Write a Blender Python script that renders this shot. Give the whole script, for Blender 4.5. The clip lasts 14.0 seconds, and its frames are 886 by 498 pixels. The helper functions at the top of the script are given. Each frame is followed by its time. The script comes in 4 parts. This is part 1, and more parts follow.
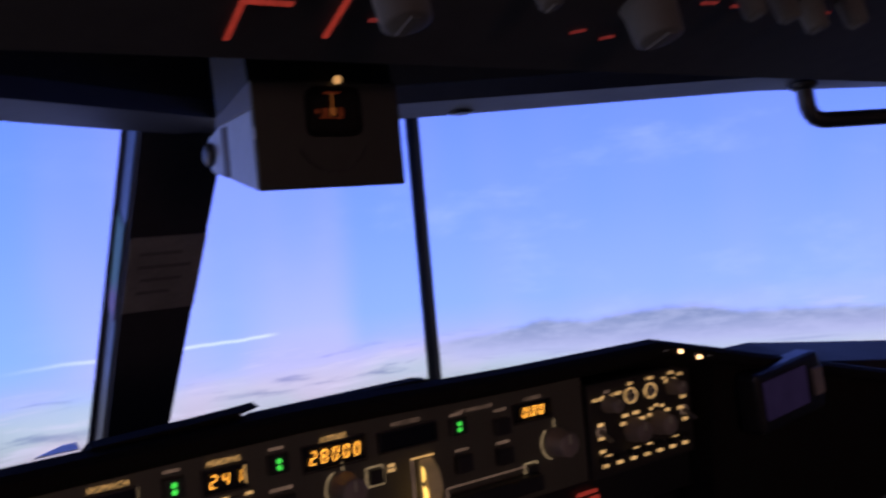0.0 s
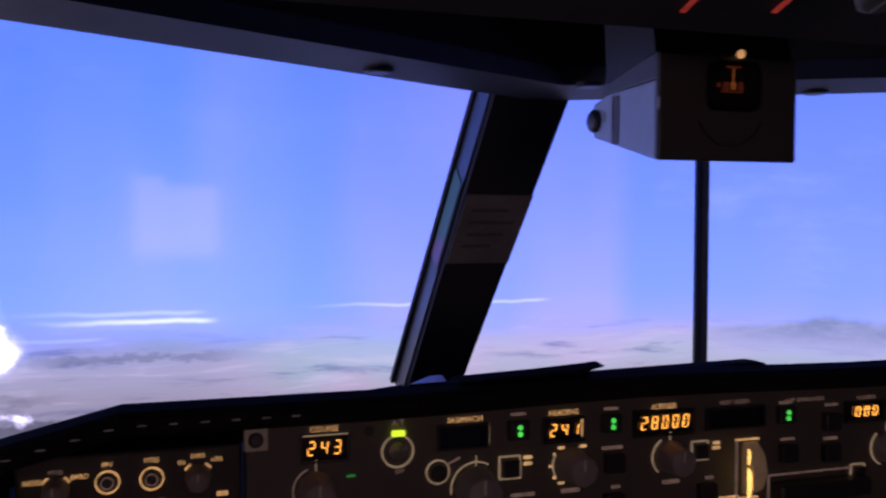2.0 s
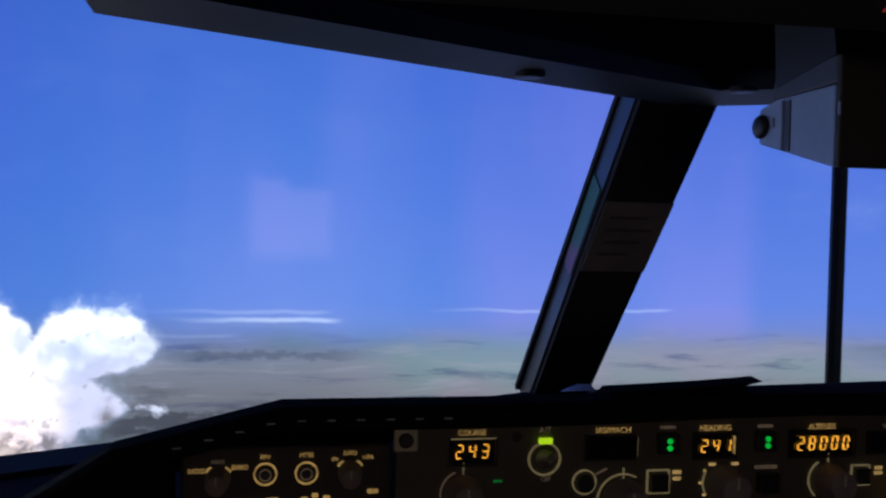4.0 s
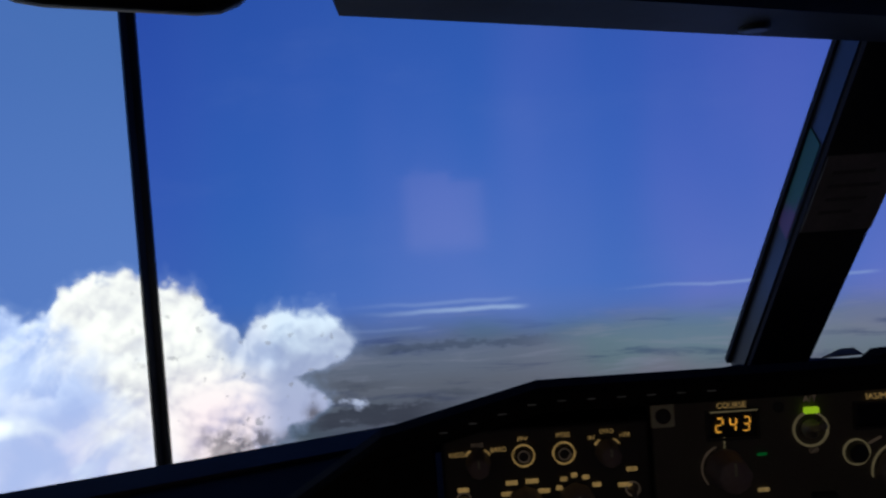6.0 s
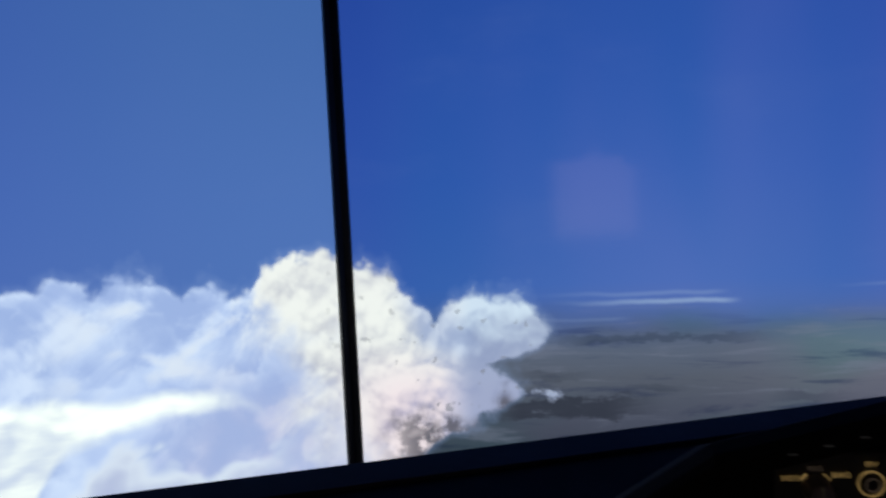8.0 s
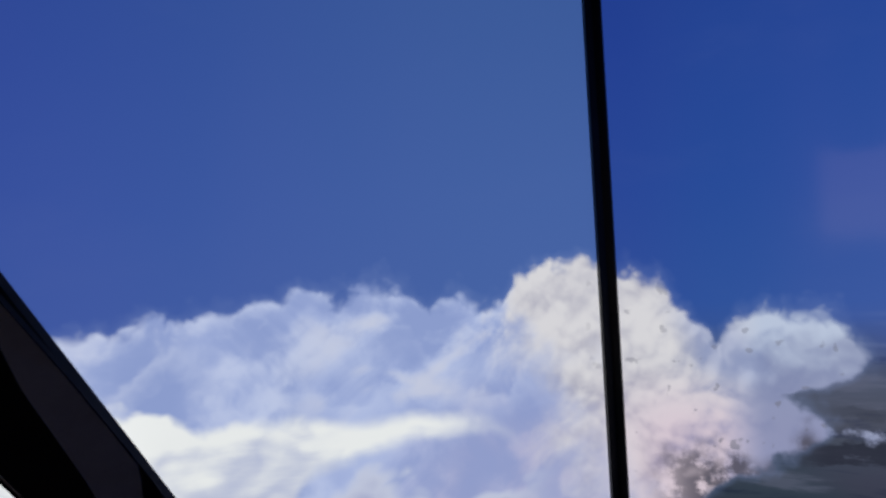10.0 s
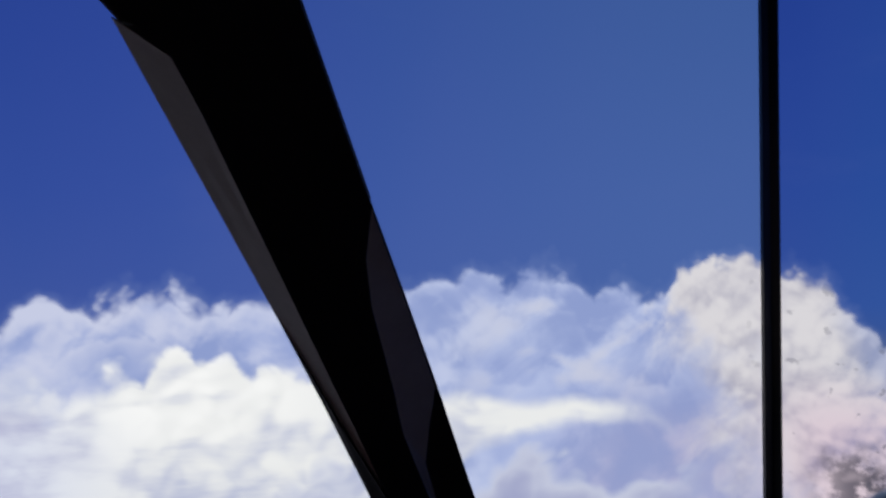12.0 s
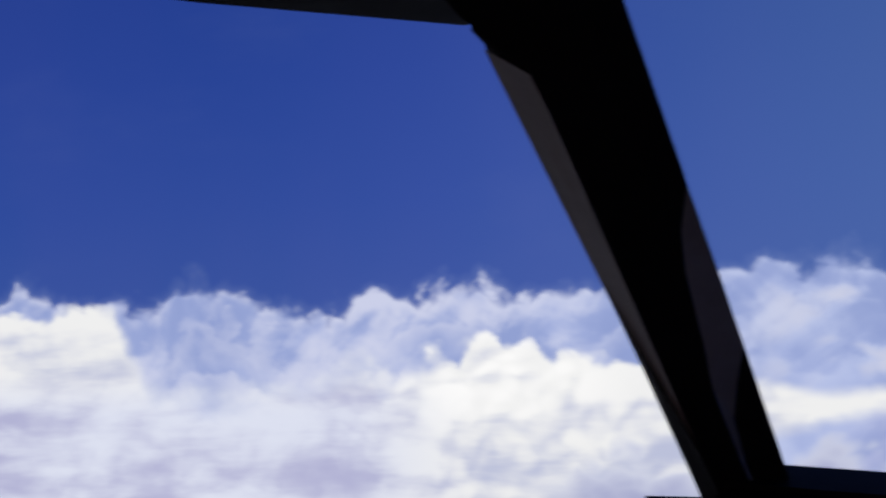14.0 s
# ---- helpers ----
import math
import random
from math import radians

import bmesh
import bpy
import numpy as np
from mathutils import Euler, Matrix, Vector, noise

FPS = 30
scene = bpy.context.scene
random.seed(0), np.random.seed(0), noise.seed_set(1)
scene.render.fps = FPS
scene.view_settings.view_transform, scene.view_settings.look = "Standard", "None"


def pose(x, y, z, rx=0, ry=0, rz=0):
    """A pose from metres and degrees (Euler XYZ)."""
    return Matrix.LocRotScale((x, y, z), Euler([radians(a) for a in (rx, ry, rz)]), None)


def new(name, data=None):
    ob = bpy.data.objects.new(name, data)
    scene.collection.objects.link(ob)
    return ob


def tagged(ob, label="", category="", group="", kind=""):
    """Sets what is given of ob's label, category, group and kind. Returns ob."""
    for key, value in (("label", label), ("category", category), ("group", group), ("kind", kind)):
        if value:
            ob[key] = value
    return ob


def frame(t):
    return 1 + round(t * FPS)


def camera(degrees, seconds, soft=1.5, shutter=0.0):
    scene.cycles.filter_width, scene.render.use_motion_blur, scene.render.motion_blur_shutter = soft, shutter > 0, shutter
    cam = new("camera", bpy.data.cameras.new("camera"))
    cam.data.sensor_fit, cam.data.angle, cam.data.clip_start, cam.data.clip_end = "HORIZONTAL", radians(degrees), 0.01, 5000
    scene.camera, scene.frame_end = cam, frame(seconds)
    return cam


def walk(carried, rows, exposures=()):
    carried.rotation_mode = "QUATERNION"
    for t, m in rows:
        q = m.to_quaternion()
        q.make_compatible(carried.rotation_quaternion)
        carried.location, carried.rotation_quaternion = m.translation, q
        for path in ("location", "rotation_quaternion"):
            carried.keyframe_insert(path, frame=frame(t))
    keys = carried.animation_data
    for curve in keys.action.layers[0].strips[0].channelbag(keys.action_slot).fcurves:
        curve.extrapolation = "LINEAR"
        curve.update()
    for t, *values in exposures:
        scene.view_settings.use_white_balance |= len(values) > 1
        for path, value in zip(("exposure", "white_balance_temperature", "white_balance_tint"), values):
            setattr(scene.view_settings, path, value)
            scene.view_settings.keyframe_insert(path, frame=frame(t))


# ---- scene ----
# ---------------------------------------------------------------- camera
cam = camera(55.70, 14.0, soft=2.3, shutter=0.5)
PATH = [
    (0.0, -0.1752, -0.4612, 1.1718, 89.01, 5.18, -32.28),
    (0.5, -0.1835, -0.4529, 1.1709, 87.85, 3.82, -25.73),
    (0.7, -0.1894, -0.4583, 1.1686, 88.17, 4.01, -24.24),
    (0.8, -0.1953, -0.4552, 1.1673, 88.46, 3.42, -23.54),
    (1.0, -0.2059, -0.4499, 1.1698, 88.21, 2.50, -23.02),
    (1.5, -0.2273, -0.4488, 1.1746, 88.15, 1.17, -19.51),
    (2.0, -0.2463, -0.4456, 1.1721, 87.79, -0.10, -16.53),
    (2.4, -0.2560, -0.4382, 1.1708, 87.55, -0.40, -13.79),
    (2.5, -0.2591, -0.4383, 1.1716, 87.50, -0.07, -13.12),
    (3.0, -0.2632, -0.4358, 1.1712, 87.88, -0.34, -12.26),
    (3.2, -0.2633, -0.4383, 1.1712, 88.13, -0.59, -11.76),
    (5.3, -0.3068, -0.4360, 1.1679, 87.55, 1.56, -4.09),
    (5.4, -0.3104, -0.4305, 1.1663, 87.39, 2.00, -3.44),
    (5.5, -0.3146, -0.4341, 1.1660, 87.25, 2.34, -2.44),
    (6.0, -0.3197, -0.4305, 1.1674, 87.53, 3.93, 0.31),
    (6.5, -0.3357, -0.4345, 1.1681, 87.98, 4.28, 2.12),
    (7.0, -0.3543, -0.4315, 1.1676, 87.67, 3.98, 3.53),
    (7.5, -0.3801, -0.4207, 1.1677, 87.45, 4.06, 7.23),
    (8.0, -0.4115, -0.3938, 1.1733, 86.92, 2.88, 9.36),
    (8.4, -0.4194, -0.3450, 1.1730, 86.80, 3.58, 13.03),
    (8.6, -0.4250, -0.3150, 1.1730, 86.95, 3.61, 15.13),
    (8.8, -0.4334, -0.2856, 1.1732, 87.31, 3.74, 17.69),
    (9.0, -0.4427, -0.2660, 1.1729, 87.81, 4.01, 20.69),
    (9.2, -0.4510, -0.2646, 1.1726, 88.31, 5.04, 23.89),
    (11.3, -0.5325, -0.3112, 1.1724, 87.68, 2.27, 26.56),
    (11.5, -0.5381, -0.3194, 1.1700, 87.30, 1.94, 28.60),
    (12.0, -0.5306, -0.3458, 1.1540, 88.79, 1.03, 32.26),
    (12.5, -0.5017, -0.3719, 1.1523, 89.82, 2.66, 35.88),
    (13.0, -0.4967, -0.3995, 1.1477, 90.45, 2.60, 41.11),
    (13.5, -0.4966, -0.3995, 1.1430, 89.87, 2.13, 44.28),
    (14.0, -0.5017, -0.4119, 1.1432, 89.64, 2.77, 50.84),
]
walk(cam, [(t, pose(*p)) for t, *p in PATH], exposures=[
    (0.0, 0.32, 6500, 25), (0.5, 0.36, 6500, 27), (1.0, 0.16, 6350, 38), (1.5, 0.08, 6250, 42), (2.4, -0.02, 6250, 30), (3.2, -0.35, 6400, 4), (5.3, -1.25, 5950, 5), (6.5, -1.65, 5800, 0),
    (7.0, -1.82, 5800, 1), (7.5, -1.55, 5800, 1), (8.5, -1.9, 5750, 2), (9.0, -2.1, 5700, 8), (11.5, -2.08, 5750, 14), (14.0, -2.0, 5800, 16)])

# ---------------------------------------------------------------- world: a dark room, lit by the screens and the panel lamps
world = bpy.data.worlds.new("dark_room")
scene.world = world
world.use_nodes = True
world.node_tree.nodes["Background"].inputs[0].default_value = (0.5, 0.55, 0.7, 1)
world.node_tree.nodes["Background"].inputs[1].default_value = 0.002


# ---------------------------------------------------------------- node helpers
class Graph:
    def __init__(self, name):
        self.m = bpy.data.materials.new(name)
        self.m.use_nodes = True
        self.t = self.m.node_tree
        self.t.nodes.clear()
        self.out = self.t.nodes.new("ShaderNodeOutputMaterial")

    def node(self, kind, **kw):
        n = self.t.nodes.new(kind)
        return n

    def set(self, sock, v):
        if isinstance(v, bpy.types.NodeSocket):
            self.t.links.new(v, sock)
        elif isinstance(v, (tuple, list)):
            sock.default_value = tuple(v) + ((1,) if sock.type == "RGBA" and len(v) == 3 else ())
        else:
            sock.default_value = v

    def math(self, op, a, b=0.0, c=0.0, clamp=False):
        n = self.node("ShaderNodeMath")
        n.operation, n.use_clamp = op, clamp
        for i, v in enumerate((a, b, c)):
            self.set(n.inputs[i], v)
        return n.outputs[0]

    def add(self, a, b): return self.math("ADD", a, b)
    def sub(self, a, b): return self.math("SUBTRACT", a, b)
    def mul(self, a, b): return self.math("MULTIPLY", a, b)

    def step(self, v, lo, hi, a=0.0, b=1.0):
        n = self.node("ShaderNodeMapRange")
        n.interpolation_type = "SMOOTHSTEP"
        for i, x in enumerate((v, lo, hi, a, b)):
            self.set(n.inputs[i], x)
        return n.outputs[0]

    def mix(self, f, a, b, mode="MIX"):
        n = self.node("ShaderNodeMix")
        n.data_type, n.blend_type = "RGBA", mode
        self.set(n.inputs[0], f), self.set(n.inputs[6], a), self.set(n.inputs[7], b)
        return n.outputs[2]

    def vec(self, x, y, z=0.0):
        n = self.node("ShaderNodeCombineXYZ")
        for i, v in enumerate((x, y, z)):
            self.set(n.inputs[i], v)
        return n.outputs[0]

    def noise(self, vec, scale, detail=4.0, rough=0.55, distort=0.0):
        n = self.node("ShaderNodeTexNoise")
        self.set(n.inputs["Vector"], vec)
        n.inputs["Scale"].default_value, n.inputs["Detail"].default_value = scale, detail
        n.inputs["Roughness"].default_value, n.inputs["Distortion"].default_value = rough, distort
        return n.outputs[0]

    def cells(self, vec, scale, smooth=0.6):
        n = self.node("ShaderNodeTexVoronoi")
        n.feature = "SMOOTH_F1" if smooth > 0 else "F1"
        self.set(n.inputs["Vector"], vec)
        n.inputs["Scale"].default_value = scale
        if smooth > 0:
            n.inputs["Smoothness"].default_value = smooth
        return n.outputs[0]

    def ramp(self, v, stops, lo, hi, smooth=False):
        """A height or colour that follows stops (place, value) between lo and hi."""
        n = self.node("ShaderNodeValToRGB")
        n.color_ramp.interpolation = "EASE" if smooth else "LINEAR"
        el = n.color_ramp.elements
        while len(el) < len(stops):
            el.new(0.5)
        for e, (p, c) in zip(el, sorted(stops)):
            e.position = (p - lo) / (hi - lo)
            e.color = (c, c, c, 1) if isinstance(c, float) else (*c, 1)
        k = self.node("ShaderNodeMapRange")
        self.set(k.inputs[0], v)
        k.inputs[1].default_value, k.inputs[2].default_value = lo, hi
        self.t.links.new(k.outputs[0], n.inputs[0])
        return n.outputs[0]

    def emit(self, colour, strength=1.0):
        n = self.node("ShaderNodeEmission")
        self.set(n.inputs[0], colour), self.set(n.inputs[1], strength)
        return n.outputs[0]


def surface(name, colour, rough=0.6, metal=0.0, vary=0.25, grain=120.0, bump=0.08, coat=0.0, spec=0.5, glow=None):
    """A painted, plastic or metal surface with blotches, fine grain and worn gloss."""
    g = Graph(name)
    b = g.node("ShaderNodeBsdfPrincipled")
    co = g.node("ShaderNodeTexCoord").outputs["Object"]
    big, fine = g.noise(co, grain * 0.12, 3), g.noise(co, grain, 5, 0.65)
    k = g.add(g.mul(g.sub(big, 0.5), vary * 1.6), g.mul(g.sub(fine, 0.5), vary))
    dark = tuple(c * 0.45 for c in colour)
    light = tuple(min(1, c * 1.5) for c in colour)
    g.set(b.inputs["Base Color"], g.mix(g.math("ADD", k, 0.5, clamp=True), dark, light))
    g.set(b.inputs["Roughness"], g.math("ADD", g.mul(g.sub(big, 0.5), 0.35), rough, clamp=True))
    b.inputs["Metallic"].default_value = metal
    b.inputs["Specular IOR Level"].default_value = spec
    b.inputs["Coat Weight"].default_value = coat
    if glow:
        b.inputs["Emission Color"].default_value, b.inputs["Emission Strength"].default_value = (*glow[:3], 1), glow[3]
    bu = g.node("ShaderNodeBump")
    bu.inputs["Strength"].default_value, bu.inputs["Distance"].default_value = bump, 0.002
    g.set(bu.inputs["Height"], fine)
    g.set(b.inputs["Normal"], bu.outputs[0])
    g.t.links.new(b.outputs[0], g.out.inputs[0])
    return g.m


def glowing(name, colour, strength, uneven=0.5, scale=300.0):
    """Lettering, lamps and lit segments: lit from behind, a little unevenly."""
    g = Graph(name)
    co = g.node("ShaderNodeTexCoord").outputs["Object"]
    n = g.noise(co, scale, 2)
    s = g.mul(g.add(g.mul(g.sub(n, 0.5), 2 * uneven), 1.0), strength)
    g.t.links.new(g.emit(colour, s), g.out.inputs[0])
    return g.m


# ---------------------------------------------------------------- the picture on the screens: sky, haze, cumulus, far hills
C_Y, X_L, X_R, FOLD = 0.723, -0.738, 0.531, radians(43.4)


def sky_picture(name, cumulus, front_bank, dull):
    """Sky and haze; cumulus and the nearer bank only on the screens that show them."""
    g = Graph(name)
    uv = g.node("ShaderNodeUVMap")
    uv.uv_map = "screen"
    s = g.node("ShaderNodeSeparateXYZ")
    g.t.links.new(uv.outputs[0], s.inputs[0])
    U, V = s.outputs[0], s.outputs[1]
    P = g.vec(U, V)

    # clear sky, paler towards the horizon, with the uneven tint of the panels
    sky = g.ramp(V, [(0.98, (0.33, 0.44, 1.10)), (1.06, (0.22, 0.40, 1.30)), (1.20, (0.165, 0.33, 1.25)), (1.36, (0.130, 0.27, 1.15)), (1.56, (0.100, 0.215, 1.00))], 0.9, 1.6)
    tint = g.noise(g.vec(g.mul(U, 1.0), g.mul(V, 0.25)), 3.2, 2)
    centre = g.mul(g.step(U, -0.75, -0.15), g.step(U, 0.60, 0.50))
    sky = g.mix(g.mul(g.step(tint, 0.40, 0.62), g.add(0.2, g.mul(centre, 0.5))), sky, g.mix(1.0, sky, (1.75, 1.15, 1.08), "MULTIPLY"))
    edge = g.mul(g.step(U, -1.55, -0.80), g.step(U, -0.735, -0.745))
    sky = g.mix(g.mul(edge, 0.8), sky, g.mix(g.step(V, 1.5, 1.1), (0.24, 0.48, 1.20), (0.32, 0.57, 1.38)))
    sky = g.mix(g.mul(g.step(U, -1.3, -1.8), 0.6), sky, g.mix(1.0, sky, (0.6, 0.75, 0.85), "MULTIPLY"))
    dim = g.mul(g.step(U, -0.738, -0.737), g.step(U, -0.25, -0.72))
    sky = g.mix(g.mul(dim, 0.62), sky, g.mix(1.0, sky, (0.55, 0.70, 0.85), "MULTIPLY"))
    teal = g.mul(g.step(U, -0.735, -0.60), g.step(U, 0.05, -0.25))
    sky = g.mix(g.mul(teal, 0.6), sky, g.mix(1.0, sky, (0.78, 1.12, 1.0), "MULTIPLY"))
    wisp = g.noise(g.vec(g.mul(U, 1.3), g.mul(V, 3.0)), 2.4, 5, 0.6)
    sky = g.mix(g.mul(g.step(wisp, 0.5, 0.8), g.step(U, 0.3, 0.6, 0.08, 0.40)), sky, (0.45, 0.60, 1.35))

    # haze and flat cloud sea below the horizon
    warp = g.mul(g.sub(g.noise(g.vec(g.mul(U, 2.0), g.mul(V, 6.0)), 3.0, 3), 0.5), 0.035)
    Vw = g.add(V, warp)
    sea = g.ramp(Vw, [(0.80, (0.16, 0.15, 0.22)), (0.88, (0.33, 0.31, 0.42)), (0.93, (0.44, 0.42, 0.52)), (0.97, (0.48, 0.49, 0.66)), (1.00, (0.40, 0.45, 0.76)), (1.03, (0.30, 0.41, 0.98))], 0.78, 1.05)
    hue = g.noise(g.vec(g.mul(U, 1.0), g.mul(V, 1.6)), 3.0, 2)
    sea = g.mix(g.step(hue, 0.42, 0.60), sea, g.mix(1.0, sea, (0.80, 1.05, 0.95), "MULTIPLY"))
    sea = g.mix(g.mul(g.step(U, -0.02, -0.30), 0.8), sea, g.mix(1.0, sea, (0.64, 0.72, 0.73), "MULTIPLY"))
    streak = g.noise(g.vec(g.mul(U, 2.2), g.mul(V, 20.0)), 2.6, 6, 0.62, 0.4)
    sea = g.mix(g.mul(g.step(streak, 0.53, 0.68), g.step(V, 1.03, 0.99, 0.0, 0.75)), sea, g.mix(1.0, sea, (0.42, 0.47, 0.66), "MULTIPLY"))
    sea = g.mix(g.mul(g.step(streak, 0.47, 0.32), 0.35), sea, (0.62, 0.62, 0.80))
    col = g.mix(g.step(Vw, 1.045, 0.985), sky, sea)

    # long thin ice clouds over the horizon
    def trail(u0, u1, v, slope, thick, strength, wob):
        mid = g.add(g.math("MULTIPLY_ADD", U, slope, v), g.mul(g.sub(g.noise(g.vec(U, wob), 9.0, 3), 0.5), 0.012))
        a = g.step(g.math("ABSOLUTE", g.sub(V, mid)), thick, 0.0)
        b = g.mul(g.step(U, u0, u0 + 0.17), g.step(U, u1 + 0.012, u1 - 0.02))
        return g.mul(g.mul(a, b), strength)
    for u0, u1, v, sl, th, st, wob in ((-0.47, -0.222, 1.029, -0.012, 0.0055, 0.62, 1.0), (-0.50, -0.235, 1.040, -0.010, 0.005, 0.22, 2.0),
                                       (-0.12, 0.265, 1.047, -0.004, 0.0040, 0.30, 3.0), (-0.55, -0.36, 1.020, 0.02, 0.004, 0.12, 4.0)):
        col = g.mix(trail(u0, u1, v, sl, th, st, wob), col, (1.1, 1.35, 1.9))

    # far hills on the starboard screen
    ridge = g.ramp(U, [(0.40, 0.20), (0.55, 0.36), (0.63, 0.42), (0.72, 0.57), (0.79, 0.52), (0.85, 0.60), (0.95, 0.64), (1.02, 0.52), (1.10, 0.50), (1.22, 0.46), (1.6, 0.40)], 0.4, 1.6)
    top = g.add(g.math("MULTIPLY_ADD", ridge, 0.12, 0.955), g.mul(g.sub(g.noise(g.vec(U, 7.0), 26.0, 5, 0.6), 0.5), 0.016))
    hill = g.step(g.sub(top, V), -0.006, 0.010)
    hn = g.noise(g.vec(g.mul(U, 1.5), g.mul(V, 5.0)), 12.0, 6, 0.65)
    hillc = g.mix(g.step(hn, 0.36, 0.68), (0.19, 0.265, 0.46), (0.29, 0.37, 0.58))
    hillc = g.mix(g.step(V, 1.02, 0.955), hillc, (0.40, 0.46, 0.72))
    col = g.mix(g.mul(hill, g.mul(g.step(U, 0.50, 0.60), g.step(V, 0.945, 0.985))), col, hillc)

    def puffs(z, scales, weights, dx, dy, squash=1.0, bend=0.03):
        """Heaped round heads: their relief lit from above and port, about -1 to 1, and their height."""
        w1 = g.mul(g.sub(g.noise(g.vec(U, V, z + 31.0), scales[0] * 0.9, 3), 0.5), bend)
        w2 = g.mul(g.sub(g.noise(g.vec(U, V, z + 47.0), scales[0] * 0.9, 3), 0.5), bend)
        x, y = g.add(U, w1), g.mul(g.add(V, w2), squash)

        def dip(a, b):
            total = 0.0
            for k, (sc, wt) in enumerate(zip(scales, weights)):
                total = g.add(g.mul(g.cells(g.vec(a, b, z + 7.3 * k), sc, 0.3), wt), total)
            return total
        here, there = dip(x, y), dip(g.add(x, dx), g.add(y, dy))
        return g.mul(g.sub(there, here), 4.0), g.sub(0.45, here)

    def ridge(col, top, rag, lit, shade, depth, soft=0.006, mask=None, gain=None):
        """One row of cloud heads: crisp bright tops that sink into shade below."""
        d = g.add(g.sub(top, V), rag)
        f = g.math("POWER", g.step(d, 0.0, depth), 0.75)
        if gain is not None:
            f = g.math("SUBTRACT", f, gain, clamp=True)
        a = g.step(d, -soft * 0.4, soft)
        return g.mix(g.mul(a, mask) if mask is not None else a, col, g.mix(f, lit, shade)), d

    def level(stops, lo, hi):
        """A height over U: stops give the place and the height."""
        return g.math("MULTIPLY_ADD", g.ramp(U, [(p, (h - 0.8) / 0.4) for p, h in stops], lo, hi), 0.4, 0.80)

    if cumulus:
        # dark flat clouds on the far plain
        for u0, u1, v, th, st, dk in ((-0.56, -0.30, 0.893, 0.019, 0.90, (0.11, 0.115, 0.16)), (-0.46, -0.16, 0.985, 0.0075, 0.60, (0.15, 0.19, 0.30)), (-0.37, -0.26, 0.919, 0.007, 0.6, (0.13, 0.15, 0.20)),
                                      (-0.20, -0.05, 0.905, 0.010, 0.5, (0.16, 0.16, 0.24)), (-0.52, -0.38, 0.935, 0.008, 0.5, (0.16, 0.17, 0.22))):
            mid = g.add(v, g.mul(g.sub(g.noise(g.vec(U, v), 22.0, 4, 0.6), 0.5), 0.022))
            fray = g.mul(g.sub(g.noise(g.vec(g.mul(U, 1.0), g.mul(V, 3.0), v), 30.0, 4, 0.6), 0.5), th * 2.6)
            a = g.step(g.add(g.math("ABSOLUTE", g.sub(V, mid)), fray), th, th * 0.35)
            b = g.mul(g.step(U, u0, u0 + 0.06), g.step(U, u1, u1 - 0.10))
            col = g.mix(g.mul(g.mul(a, b), st), col, dk)

        # far row of heads on both screens
        fine, fine_h = puffs(3.0, (20.0, 45.0, 95.0), (0.58, 0.28, 0.14), -0.002, 0.007, 1.0, 0.04)
        mid_l, mid_h = puffs(9.0, (7.0, 15.0, 32.0), (0.55, 0.30, 0.15), -0.006, 0.018, 1.1, 0.10)
        rag = g.add(g.mul(fine_h, 0.058), g.mul(g.sub(g.noise(P, 24.0, 3, 0.5, 0.2), 0.5), 0.016))
        grit = g.sub(g.noise(g.vec(U, V, 6.0), 48.0, 5, 0.62, 0.4), 0.5)
        veil = g.noise(g.vec(U, V, 4.0), 8.5, 5, 0.52, 0.7)
        outline = level([(-2.30, 1.09), (-2.10, 1.08), (-2.026, 1.116), (-1.94, 1.08), (-1.84, 1.076), (-1.79, 1.106), (-1.70, 1.08), (-1.615, 1.058), (-1.566, 1.088), (-1.50, 1.083), (-1.442, 1.092),
                         (-1.352, 1.074), (-1.18, 1.094), (-1.068, 1.10), (-1.035, 1.114), (-0.988, 1.10), (-0.966, 1.08), (-0.927, 1.098), (-0.900, 1.08), (-0.875, 1.084), (-0.858, 1.114), (-0.81, 1.112),
                         (-0.78, 1.120), (-0.726, 1.112), (-0.67, 1.088), (-0.64, 1.052), (-0.615, 1.028), (-0.595, 1.054), (-0.545, 1.066), (-0.483, 1.044), (-0.444, 1.004), (-0.41, 0.92)], -2.3, -0.4)
        outline = g.add(outline, g.step(U, -0.90, -0.99, -0.005, 0.005))
        side = g.ramp(V, [(0.76, 0.10), (0.844, 0.38), (0.865, 0.58), (0.885, 0.62), (0.900, 0.72), (0.912, 0.80), (0.922, 0.82), (0.935, 0.78), (0.955, 0.73), (0.972, 0.88), (1.00, 0.97), (1.03, 0.99), (1.08, 1.0)], 0.76, 1.16)
        d1 = g.sub(outline, V)
        d2 = g.mul(g.sub(g.math("MULTIPLY_ADD", side, 0.30, -0.74), U), 0.8)
        d = g.add(g.math("SMOOTH_MIN", d1, d2, 0.02), rag)
        near = g.mul(g.step(g.add(g.add(U, g.mul(g.sub(1.05, V), -0.55)), g.add(g.mul(g.sub(veil, 0.5), 0.26), g.mul(rag, 1.6))), g.step(V, 1.00, 1.06, -0.955, -0.920), g.step(V, 1.00, 1.06, -0.79, -0.840)), g.step(U, -0.40, -0.44))
        blue = g.mix(g.step(veil, 0.35, 0.65), (1.20, 1.42, 2.22), (1.58, 1.78, 2.52))
        pale = g.mix(g.step(U, -1.5, -1.0), (2.50, 2.52, 2.80), (2.18, 2.34, 2.85))
